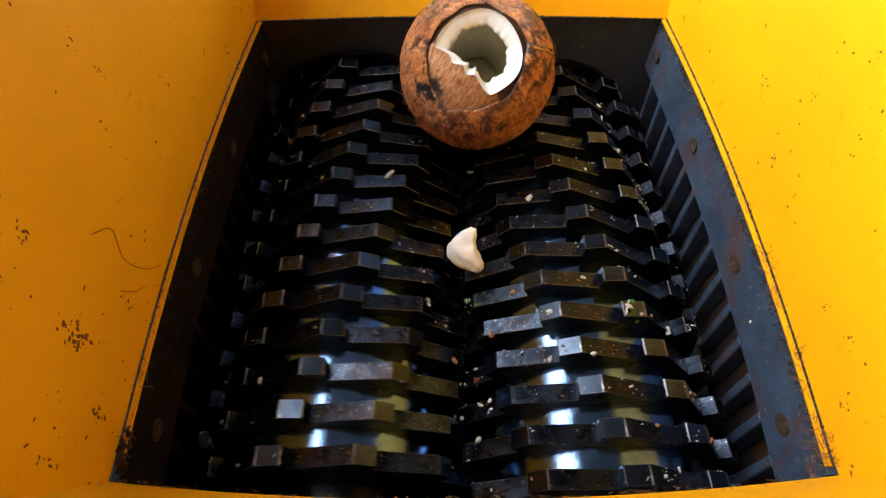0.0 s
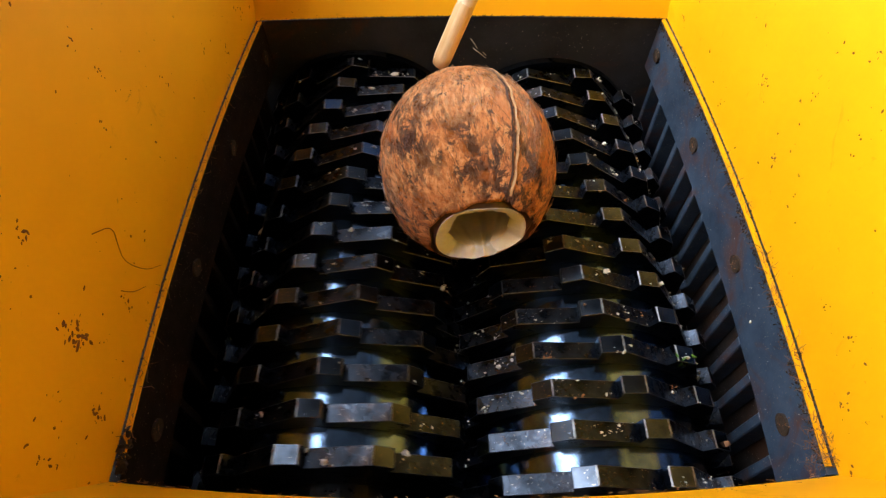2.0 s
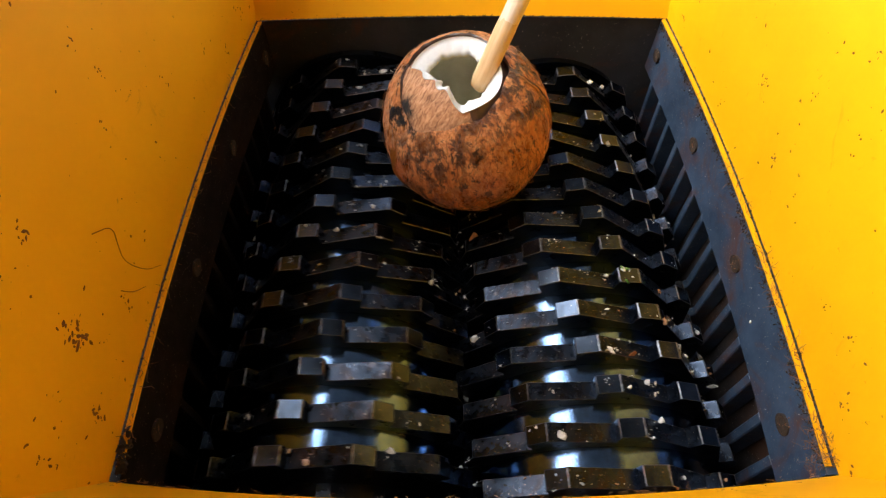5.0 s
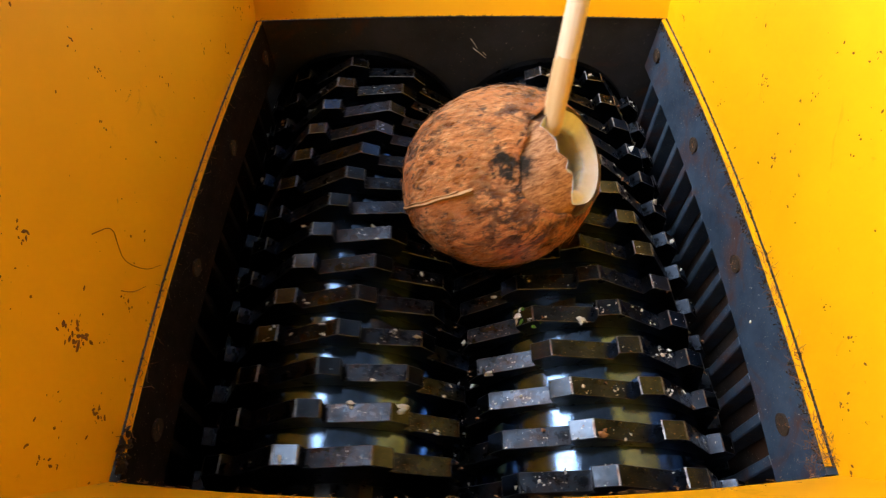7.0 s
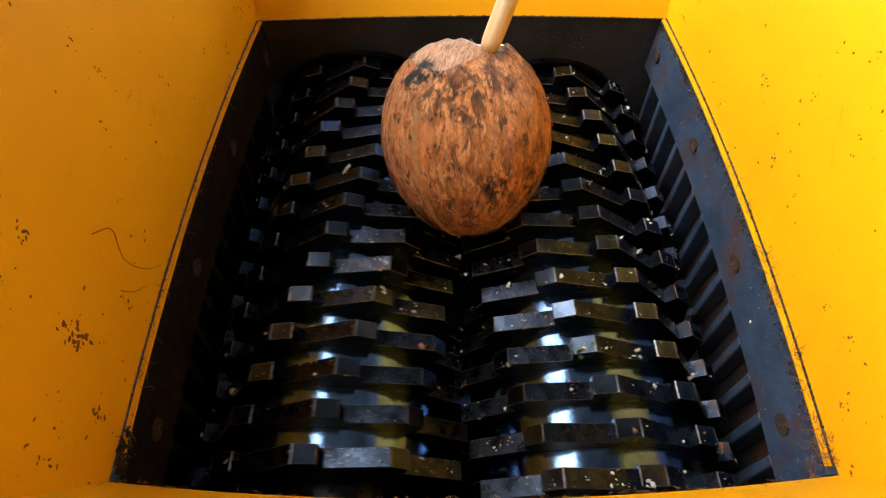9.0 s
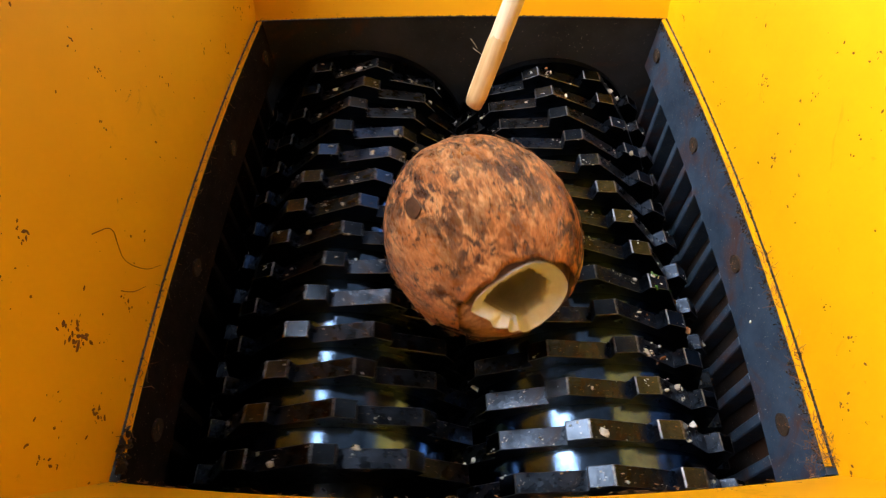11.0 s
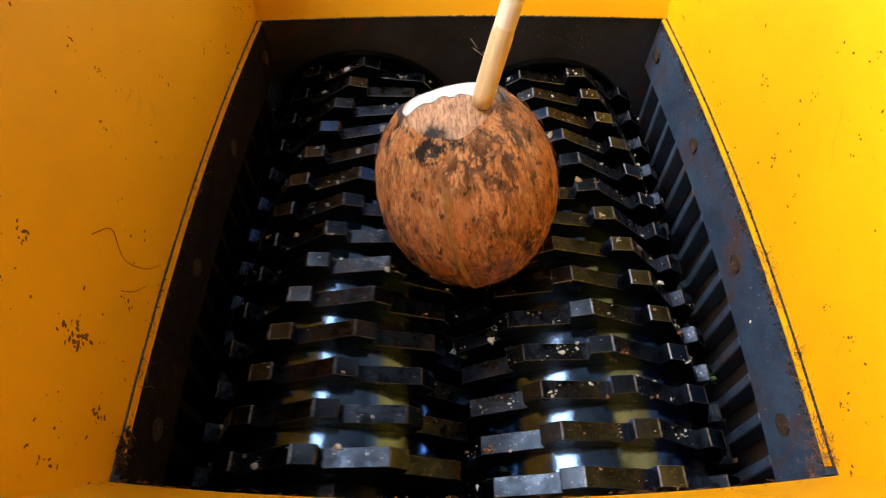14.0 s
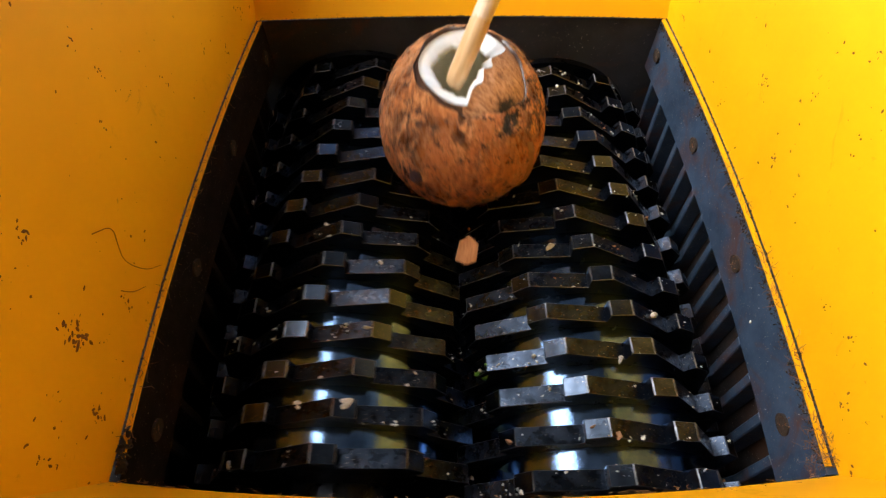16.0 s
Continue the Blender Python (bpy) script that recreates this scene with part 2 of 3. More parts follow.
# ---- hopper ----
def hopper_walls():
    steps = 24
    for side, nm in ((-1, "wall_west"), (1, "wall_east")):
        bm = bmesh.new()
        rows = []
        for z in np.linspace(RIM, TOP + (0.022 if side < 0 else 0), 8):
            y_lo = Y0 - NEAR_LEAN * (z - RIM) - 0.012
            rows.append([(side_x(min(max(y, Y0), Y1), side) + side * 0.004, y, z) for y in np.linspace(y_lo, Y1 + 0.012 + FAR_LEAN * min(z - RIM, 0.10), steps)])
        sheet(bm, rows, (side * 0.004, 0, 0))
        tagged(part(nm, bm, YELLOW, smooth=False), "yellow painted steel hopper wall with brown specks and scuffs", "hopper wall", kind="structure")
    for nm, far in (("wall_north", True), ("wall_south", False)):
        bm = bmesh.new()
        rows = []
        top = RIM + 0.07 if far else RIM + 0.20
        for z in np.linspace(RIM, top, 8):
            row = []
            for u in np.linspace(0, 1, steps):
                x = X0 - 0.008 + (SKEW if far else 0) + u * (X1 - X0 + 0.016 - (SKEW if far else 0))
                y = Y1 - 0.001 + BELLY_FAR * swell(u) + FAR_LEAN * (z - RIM) if far else Y0 - 0.0045 - BELLY_NEAR * swell(u) - NEAR_LEAN * (z - RIM)
                row.append((x, y, z))
            rows.append(row)
        sheet(bm, rows, (0, 0.004 if far else -0.004, 0))
        tagged(part(nm, bm, YELLOW), "yellow painted steel hopper wall with chipped lower edge", "hopper wall", kind="structure")


hopper_walls()


# ---- cutting chamber ----
def chamber():
    steps = 24
    rnd = random.Random(44)
    ys = np.linspace(Y0 - 0.004, Y1 + 0.004, steps)
    for side, nm in ((-1, "chamber_wall_west"), (1, "chamber_wall_east")):
        bm = bmesh.new()
        x = (X0 if side < 0 else X1) + side * 0.024
        box(bm, (min(x, x + side * 0.01), Y0 - 0.02, 0.72), (max(x, x + side * 0.01), Y1 + 0.02, RIM - 0.045))
        tagged(part(nm, bm, SHADED if side < 0 else WORN_WALL), "dark steel side wall of the cutting chamber" if side < 0 else "rusty dark steel side wall of the cutting chamber", "chamber wall", kind="structure")
        # upper wear plate along the rim
        plate = empty("wear_plate", pose(0, 0, 0))
        tagged(plate, "blue-grey steel wear plate with countersunk bolt holes under the hopper rim" if side > 0 else "steel wear plate coloured near black for shade, with countersunk bolt holes under the rim", "wear plate", "wear plates")
        metal = PLATE if side > 0 else SHADED
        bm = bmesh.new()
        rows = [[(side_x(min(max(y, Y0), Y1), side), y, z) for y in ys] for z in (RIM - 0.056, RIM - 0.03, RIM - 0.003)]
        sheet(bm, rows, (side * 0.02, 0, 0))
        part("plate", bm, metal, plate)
        for y, dz in ((0.1017, 0.031), (0.2194, 0.031), (0.339, 0.031), (0.456, 0.030)):
            bm = bmesh.new()
            xs = side_x(y, side)
            bmesh.ops.create_cone(bm, cap_ends=True, segments=20, radius1=0.0058, radius2=0.0058, depth=0.003)
            bmesh.ops.transform(bm, matrix=pose(xs - side * 0.0002, y, RIM - dz, 0, 90, 0) @ Matrix.Diagonal((1, 1.2, 1, 1)), verts=bm.verts)
            bolt = part("bolt_hole", bm, GRIME, plate, "dark greasy countersunk bolt hole")
            bm = bmesh.new()
            for _ in range(16):
                lump(bm, (xs - side * 0.0014, y + rnd.gauss(0, 0.0022), RIM - dz + rnd.gauss(0, 0.0034)), rnd.uniform(0.0003, 0.0008), rnd)
            tagged(part("packed_husk", bm, FIBRE, bolt, "brown husk scraps packed into the bolt hole"), kind="stuff")
        # scraper fingers between the cutters
        ax = AX_R if side > 0 else AX_L
        off = 0.0 if side > 0 else PITCH / 2
        for k in range(-5, 9):
            y = ROW + (k + 0.5) * PITCH - off
            if not Y0 + 0.008 < y < Y1 - 0.008:
                continue
            bm = bmesh.new()
            xw = (X1 if side > 0 else X0) + side * 0.0235
            xi = side_x(y, side) + side * 0.0005
            hug = ax + side * 0.0845
            pts = [(xw, RIM - 0.057), (xi, RIM - 0.057), (xi + side * 0.0022, RIM - 0.118),
                   (hug + side * 0.004, RIM - 0.146), (hug + side * 0.008, RIM - 0.17), (xw, RIM - 0.17)]
            prism(bm, pts, y - 0.0036, y + 0.0036, 0.0009)
            tagged(part("scraper_finger", bm, metal), "blue-grey steel scraper finger with rust between the cutters" if side > 0 else "steel scraper finger coloured near black for shade, between the cutters", "scraper finger", "scraper fingers")
    for nm, y, s in (("chamber_wall_north", Y1, 1), ("chamber_wall_south", Y0 - 0.0062, -1)):
        bm = bmesh.new()
        rows = []
        for z in (0.72, 0.85, RIM - 0.002):
            rows.append([(X0 - 0.03 + u * (X1 - X0 + 0.06), y + s * (BELLY_FAR if s > 0 else BELLY_NEAR) * swell(u), z) for u in np.linspace(0, 1, steps)])
        sheet(bm, rows, (0, s * 0.012, 0))
        tagged(part(nm, bm, BACK), "dark steel end wall of the cutting chamber", "chamber wall", kind="structure")
    bm = bmesh.new()
    box(bm, (X0 - 0.05, Y0 - 0.04, 0.70), (X1 + 0.05, Y1 + 0.04, 0.72))
    tagged(part("floor", bm, GRIME), "dark floor beneath the cutters", "chamber floor", kind="structure")


chamber()


# ---- rotors ----
def cutter_mesh(way):
    """An eleven-toothed cutter disc about the y axis; teeth point towards -way * angle."""
    prof = []
    for k in range(TEETH):
        for a, r in ((-4.6, R_BASE), (-4.3, 0.1032), (-3.9, 0.1040), (3.7, 0.1064), (4.3, R_TIP - 0.0003), (27.9, R_BASE)):
            prof.append((radians(360 / TEETH * k + a), r, a))
    prof = [(way * a, r, tag) for a, r, tag in prof]
    n = len(prof)
    bm = bmesh.new()
    ch = 0.0004
    half = THICK / 2
    rings = []
    for y, d in ((-half, ch), (-half + ch, 0), (half - ch, 0), (half, ch)):
        rings.append([bm.verts.new(((r - d) * math.sin(a), y, (r - d) * math.cos(a))) for a, r, _ in prof])
    inner = [[bm.verts.new((0.05 * math.sin(a), y, 0.05 * math.cos(a))) for a, _, _ in prof] for y in (-half, half)]
    for j in range(3):
        for i in range(n):
            k = (i + 1) % n
            f = bm.faces.new((rings[j][i], rings[j + 1][i], rings[j + 1][k], rings[j][k]))
            tag = prof[i][2]
            worn = tag in (3.7, -4.3) or (j != 1 and tag in (-3.9, 3.7, 4.3))
            f.material_index = 1 if worn else 3 if tag == -3.9 else 0
    for i in range(n):
        k = (i + 1) % n
        bm.faces.new((inner[0][i], rings[0][i], rings[0][k], inner[0][k])).material_index = 2
        bm.faces.new((inner[1][i], inner[1][k], rings[3][k], rings[3][i])).material_index = 2
    bmesh.ops.recalc_face_normals(bm, faces=bm.faces[:])
    me = bpy.data.meshes.new("cutter_disc")
    bm.to_mesh(me)
    bm.free()
    for mm in (CUTTER, EDGE, FLANK, TIP):
        me.materials.append(mm)
    return me


def ring_mesh():
    bm = bmesh.new()
    bmesh.ops.create_cone(bm, cap_ends=False, segments=96, radius1=R_RING, radius2=R_RING, depth=PITCH - THICK - 0.0004)
    bmesh.ops.rotate(bm, matrix=Matrix.Rotation(radians(90), 3, "X"), verts=bm.verts)
    me = bpy.data.meshes.new("spacer_ring")
    bm.to_mesh(me)
    bm.free()
    for p in me.polygons:
        p.use_smooth = True
    me.materials.append(RING)
    return me


RING_ME = ring_mesh()


def rotor(side):
    way = 1 if side > 0 else -1
    thing = empty("shredder_rotor", pose(AX_R if side > 0 else AX_L, 0, AX_Z))
    tagged(thing, "dark steel shredder rotor of toothed cutter discs speckled with coconut crumbs", "shredder rotor", "pair of shredder rotors")
    disc = cutter_mesh(way)
    bm = bmesh.new()
    bmesh.ops.create_cone(bm, cap_ends=True, segments=32, radius1=0.0508, radius2=0.0508, depth=Y1 - Y0 + 0.05)
    bmesh.ops.transform(bm, matrix=pose(0, (Y0 + Y1) / 2, 0, 90, 0, 0), verts=bm.verts)
    part("shaft", bm, FLANK, thing)
    bm = bmesh.new()
    flange = 0.1045 if side < 0 else 0.094
    bmesh.ops.create_cone(bm, cap_ends=True, segments=96, radius1=flange, radius2=flange, depth=0.007)
    bmesh.ops.transform(bm, matrix=pose(0, 0.4645, 0, 90, 0, 0), verts=bm.verts)
    part("end_flange", bm, FLANK, thing, "plain round end flange")
    rnd = random.Random(5 + side)
    crumbs, scraps, brown = bmesh.new(), bmesh.new(), bmesh.new()
    for k in range(-6, 10):
        y = ROW + k * PITCH - (PITCH / 2 if side < 0 else 0)
        if not Y0 - 0.006 < y < Y1 - 0.012:
            continue
        phi = -24.3 - k * 5.38 if side > 0 else 8.5 + (y - 0.1995) / PITCH * 5.85
        share("cutter_disc", disc, thing, pose(0, y, 0, 0, phi, 0))
        if y + PITCH / 2 < Y1 - 0.004:
            share("spacer_ring", RING_ME, thing, pose(0, y + PITCH / 2, 0, 0, phi, 0))
        for _ in range(64 if side > 0 else 34):
            a = rnd.uniform(-3, 27)
            tooth = 360 / TEETH * rnd.randrange(TEETH)
            u = max(0.0, (a - 4.3) / 23.6)
            r = 0.1067 - 0.0129 * u - 0.008 * u * (1 - u) if u else 0.1050
            ang = way * radians(a + tooth) + radians(phi)
            yy = y + rnd.uniform(-0.0062, 0.0062)
            where = crumbs if rnd.random() < 0.86 else brown
            for _ in range(rnd.choice((1, 1, 1, 1, 2, 3, 6))):
                s = rnd.choice((0.0002, 0.0003, 0.0003, 0.0004, 0.0005, 0.0007, 0.0011)) if rnd.random() < 0.965 else rnd.uniform(0.0014, 0.0030)
                b, dy = ang + rnd.gauss(0, 0.022), rnd.gauss(0, 0.0017)
                lump(where, (r * math.sin(b), min(y + 0.0062, max(y - 0.0062, yy + dy)), r * math.cos(b)), s, rnd)
    if side > 0:
        for (yy, a0) in ((0.1841, 15.0), (0.212, -55.0), (0.1562, 150.0)):
            for _ in range(26):
                ang = radians(a0 + rnd.uniform(-4.5, 4.5))
                r = rnd.uniform(0.0975, 0.1055)
                lump(scraps if rnd.random() < 0.55 else crumbs, (r * math.sin(ang), yy + rnd.uniform(-0.006, 0.006), r * math.cos(ang)), rnd.uniform(0.0012, 0.0028), rnd, 0.6)
        tagged(part("green_scraps", scraps, LEAF, thing, "green shredded leaf scraps stuck to the cutters"), kind="stuff")
    else:
        scraps.free()
    tagged(part("coconut_crumbs", crumbs, CRUMB, thing, "white coconut crumbs stuck to the cutters"), kind="stuff")
    tagged(part("husk_crumbs", brown, FIBRE, thing, "brown husk crumbs stuck to the cutters"), kind="stuff")
    return thing


rotor_right = rotor(1)
rotor_left = rotor(-1)


# ---- coconut ----
A_R, C_R = 0.0645, 0.077
SPOT = (1.47, -1.64)


def egg(polar, az):
    """Point on the outside of the nut: polar from the opened end, slightly pointed at the other."""
    sp, cp = math.sin(polar), math.cos(polar)
    taper = 1.0 - 0.07 * max(0.0, -cp) ** 2 * 1.0
    rad = A_R * sp * taper
    return Vector((rad * math.cos(az), rad * math.sin(az), C_R * cp))


def cut_radius(az):
    """The rim of the broken opening, wider where the skin has been peeled."""
    d = (az + math.pi) % (2 * math.pi) - math.pi
    return 0.0352 + 0.0085 * math.exp(-(d / 0.9) ** 2) + 0.0010 * math.sin(5 * az + 1) + 0.0006 * math.sin(11 * az)


def hole_radius(az, inner):
    """The white flesh ring: round, with a straight side at the peeled skin."""
    d = (az + math.pi) % (2 * math.pi) - math.pi
    r = 0.0318 + 0.0008 * math.sin(4 * az)
    if abs(d) < 1.35:
        r = min(r, (0.0165 + 0.0016 * math.sin(9 * az)) / max(0.2, math.cos(d)))
    if inner:
        r = r * 0.66 + 0.0007 * math.sin(7 * az + 2) + 0.0004 * math.sin(13 * az) + 0.0004 * math.sin(23 * az + 1)
    return r


def coconut():
    thing = empty("coconut", pose(0.03, 0.39, 1.038))
    tagged(thing, "brown husked coconut broken open at one end, white flesh showing", "coconut")
    n = 144
    bm = bmesh.new()
    rings = []
    for i in range(0, 61):
        ring = []
        for j in range(n):
            az = 2 * math.pi * j / n
            p0 = math.asin(min(0.99, cut_radius(az) / A_R))
            po = p0 + (math.pi - p0 - 0.02) * i / 60
            v = egg(po, az)
            q = Vector((v.x, v.y, v.z * 0.45)) * 55
            v *= 1 + 0.016 * noise.noise(q) + 0.011 * noise.noise(q * 3.1) + 0.006 * noise.noise(q * 8) + 0.004 * math.sin(az * 3 + 0.6) * math.sin(po)
            # dark bare notch beside the peeled skin
            d = (az + 0.20 + math.pi) % (2 * math.pi) - math.pi
            dip = math.exp(-(d / 0.24) ** 2) * math.exp(-((po - p0 - 0.10) / 0.16) ** 2)
            v *= 1 - 0.045 * dip
            ring.append(bm.verts.new(v))
        rings.append(ring)
    for i in range(60):
        for j in range(n):
            k = (j + 1) % n
            bm.faces.new((rings[i][j], rings[i + 1][j], rings[i + 1][k], rings[i][k]))
    bm.faces.new(rings[60][::-1])
    # broken thickness of husk, folding into the opening
    lip = [bm.verts.new((v.co.x * 0.955, v.co.y * 0.955, v.co.z - 0.0062)) for v in rings[0]]
    for j in range(n):
        k = (j + 1) % n
        bm.faces.new((rings[0][j], rings[0][k], lip[k], lip[j])).material_index = 1
    bmesh.ops.recalc_face_normals(bm, faces=bm.faces[:])
    part("husk", bm, [HUSK, SHELL], thing, "fibrous brown husk with dark blotches", True)
    # peeled skin between husk and flesh
    bm = bmesh.new()
    rows = []
    for i in range(9):
        row = []
        for j in range(n):
            az = 2 * math.pi * j / n
            u = i / 8
            r = hole_radius(az, False) * (1 - u) + cut_radius(az) * 0.975 * u
            z = C_R * math.sqrt(1 - (r / A_R) ** 2) - 0.0022 - 0.0016 * u
            z += 0.0006 * noise.noise(Vector((r * math.cos(az), r * math.sin(az), 0)) * 160)
            row.append(bm.verts.new((r * math.cos(az), r * math.sin(az), z)))
        rows.append(row)
    for i in range(8):
        for j in range(n):
            k = (j + 1) % n
            f = bm.faces.new((rows[i][j], rows[i + 1][j], rows[i + 1][k], rows[i][k]))
            az = 2 * math.pi * (j + 0.5) / n
            d = (az + math.pi) % (2 * math.pi) - math.pi
            f.material_index = 0 if abs(d) < 1.15 else 1
    bmesh.ops.recalc_face_normals(bm, faces=bm.faces[:])
    part("peeled_skin", bm, [SKIN, SHELL], thing, "tan peeled patch of inner skin beside the opening", True)
    # flesh: outer edge, jagged inner edge, then the hollow
    bm = bmesh.new()
    rows = []
    prof = [(0, 0.0), (0.0, -0.0005), (0.35, -0.0015), (0.8, -0.0042), (1.0, -0.0062)]
    for u, dz in prof:
        row = []
        for j in range(n):
            az = 2 * math.pi * j / n
            ro, ri = hole_radius(az, False) * 0.995, hole_radius(az, True)
            r = ro + (ri - ro) * u
            z = C_R * math.sqrt(1 - (ro / A_R) ** 2) - 0.0016 + dz
            row.append(bm.verts.new((r * math.cos(az), r * math.sin(az), z)))
        rows.append(row)
    for i in range(len(rows) - 1):
        for j in range(n):
            k = (j + 1) % n
            bm.faces.new((rows[i][j], rows[i + 1][j], rows[i + 1][k], rows[i][k]))
    hollow = [rows[-1]]
    for s, zz in ((1.35, 0.044), (1.75, 0.028), (1.85, 0.006), (1.6, -0.022), (0.9, -0.042)):
        row = []
        for j in range(n):
            az = 2 * math.pi * j / n
            r = hole_radius(az, True) * 0.45 * s + 0.0235 * 0.55 * s
            row.append(bm.verts.new((r * math.cos(az), r * math.sin(az), zz)))
        hollow.append(row)
    for i in range(len(hollow) - 1):
        for j in range(n):
            k = (j + 1) % n
            bm.faces.new((hollow[i][j], hollow[i + 1][j], hollow[i + 1][k], hollow[i][k])).material_index = 1
    bm.faces.new(hollow[-1]).material_index = 1
    part("flesh", bm, [FLESH, CAVITY], thing, "thick white coconut flesh round a jagged hollow", True)
    # loose fibres and the long seam
    rnd = random.Random(3)
    bm = bmesh.new()
    for i in range(420):
        po, az = rnd.uniform(0.7, 2.95), rnd.uniform(0, 6.28)
        strand(bm, [egg(po + 0.05 * k, az + 0.02 * k * rnd.uniform(-1, 1)) * (1.006 + 0.013 * k * rnd.random()) for k in range(4)], rnd.uniform(0.00012, 0.00026))
    for po, az, turn in ((2.6, 1.9, 0.25), (2.3, 2.6, -0.3), (1.1, 2.3, 0.2), (1.6, -1.2, -0.2), (2.0, 0.9, 0.22), (2.75, -2.2, 0.3)):
        strand(bm, [egg(po + 0.09 * k, az + turn * k * 0.35) * (1.005 + 0.035 * math.sin(k * 0.62)) for k in range(6)], 0.00028)
    tagged(part("loose_fibres", bm, FIBRE, thing, "thin loose husk fibres"), kind="stuff")
    bm = bmesh.new()
    strand(bm, [egg(1.16 + 0.06 * k, -0.16 + 0.005 * math.sin(k * 0.9)) * (1.004 + 0.003 * math.sin(k * 1.3)) for k in range(29)], 0.0030)
    strand(bm, [egg(1.30 + 0.06 * k, -0.195 + 0.006 * math.sin(k * 1.1)) * 1.004 for k in range(24)], 0.0011)
    part("seam", bm, PALE, thing, "pale raised seam of the husk")
    bm = bmesh.new()
    strand(bm, [egg(0.66 + 0.06 * k, 2.42 + 0.012 * math.sin(k * 1.3)) * 1.006 for k in range(31)], 0.0010)
    part("crack", bm, SHELL, thing, "dark crack running down the husk")
    bm = bmesh.new()
    strand(bm, [egg(0.66 + 0.06 * k, 2.37 + 0.010 * math.sin(k * 1.7)) * (1.008 + 0.004 * math.sin(k * 0.8)) for k in range(31)], 0.0012)
    part("crack_edge", bm, PALE, thing, "pale torn edge beside the crack")
    # bare dark spot where the husk has worn through
    bm = bmesh.new()
    ring = []
    for k in range(14):
        a = 6.2832 * k / 14
        w = 0.085 * (1 + 0.35 * noise.noise(Vector((math.cos(a) * 2, math.sin(a) * 2, 5))))
        ring.append(bm.verts.new(egg(SPOT[0] + 1.25 * w * math.cos(a), SPOT[1] + w * math.sin(a)) * 1.016))
    mid = bm.verts.new(egg(*SPOT) * 1.022)
    for k in range(14):
        bm.faces.new((mid, ring[k], ring[(k + 1) % 14]))
    low = [bm.verts.new(v.co * 0.95) for v in ring]
    for k in range(14):
        bm.faces.new((ring[k], low[k], low[(k + 1) % 14], ring[(k + 1) % 14]))
    bmesh.ops.recalc_face_normals(bm, faces=bm.faces[:])
    part("bare_spot", bm, SHELL, thing, "small dark bare spot in the husk")
    return thing


def strand(bm, pts, r):
    pts = [Vector(p) for p in pts]
    prev = None
    for i, p in enumerate(pts):
        d = (pts[min(i + 1, len(pts) - 1)] - pts[max(i - 1, 0)]).normalized()
        a = d.orthogonal().normalized()
        b = d.cross(a)
        rr = r * (1 - 0.5 * i / len(pts))
        ring = [bm.verts.new(p + a * rr * math.cos(q) + b * rr * math.sin(q)) for q in (0, 2.09, 4.19)]
        if prev:
            for j in range(3):
                k = (j + 1) % 3
                bm.faces.new((prev[j], prev[k], ring[k], ring[j]))
        prev = ring


nut = coconut()


# ---- stick ----
def poking_stick():
    bm = bmesh.new()
    n = 20
    prev = None
    for i in range(41):
        z = 0.75 * i / 40
        r = 0.0059 + 0.0048 * z / 0.75 + 0.0003 * math.sin(z * 40) + (0.0008 if i in (13, 27) else 0)
        if i == 0:
            r *= 0.85
        cx, cy = 0.0012 * math.sin(z * 9), 0.0012 * math.cos(z * 7)
        ring = [bm.verts.new((cx + r * math.cos(6.2832 * j / n) * (1 + 0.03 * math.sin(3 * j)), cy + r * math.sin(6.2832 * j / n), z + (0.002 * math.sin(6.28 * j / n) if i == 0 else 0))) for j in range(n)]
        if prev:
            for j in range(n):
                k = (j + 1) % n
                bm.faces.new((prev[j], prev[k], ring[k], ring[j]))
        else:
            bm.faces.new(ring[::-1])
        prev = ring
    bm.faces.new(prev)
    thing = tagged(part("wooden_stick", bm, WOOD, None, "", True), "pale peeled wooden stick poking the coconut", "stick")
    bm = bmesh.new()
    prev = None
    for i in range(9):
        z = -0.0008 + 0.006 * i
        rows = []
        for j in range(n):
            a = 6.2832 * j / n
            zz = z + (0.006 * noise.noise(Vector((math.cos(a) * 2, math.sin(a) * 2, 1))) if i == 8 else 0.0018 * math.sin(a) if i == 0 else 0)
            r = (0.0064 + 0.004 * max(0, z) + (0.00025 if i < 8 else -0.0004)) * (0.86 if i == 0 else 1)
            rows.append(bm.verts.new((0.0012 * math.sin(z * 9) + r * math.cos(a) * (1 + 0.03 * math.sin(3 * j)), 0.0012 * math.cos(z * 7) + r * math.sin(a), zz)))
        if prev:
            for j in range(n):
                k = (j + 1) % n
                bm.faces.new((prev[j], prev[k], rows[k], rows[j]))
        else:
            bm.faces.new(rows[::-1])
        prev = rows
    part("tip", bm, WET_WOOD, thing, "damp golden-brown worn tip", True)
    return thing


stick = poking_stick()


# ---- loose bits ----
def white_chunk():
    bm = bmesh.new()
    bmesh.ops.create_icosphere(bm, subdivisions=4, radius=0.0175)
    for v in bm.verts:
        v.co *= 1 + 0.30 * noise.noise(v.co * 75) + 0.10 * noise.noise(v.co * 260)
        v.co.y *= 0.45
        v.co.x = 0.70 * v.co.x + 0.008 * (v.co.z / 0.0175) ** 2
        v.co.z *= 0.95
    return tagged(part("coconut_chunk", bm, FLESH, None, "", True), "white chunk of coconut flesh caught between the cutters", "coconut chunk")


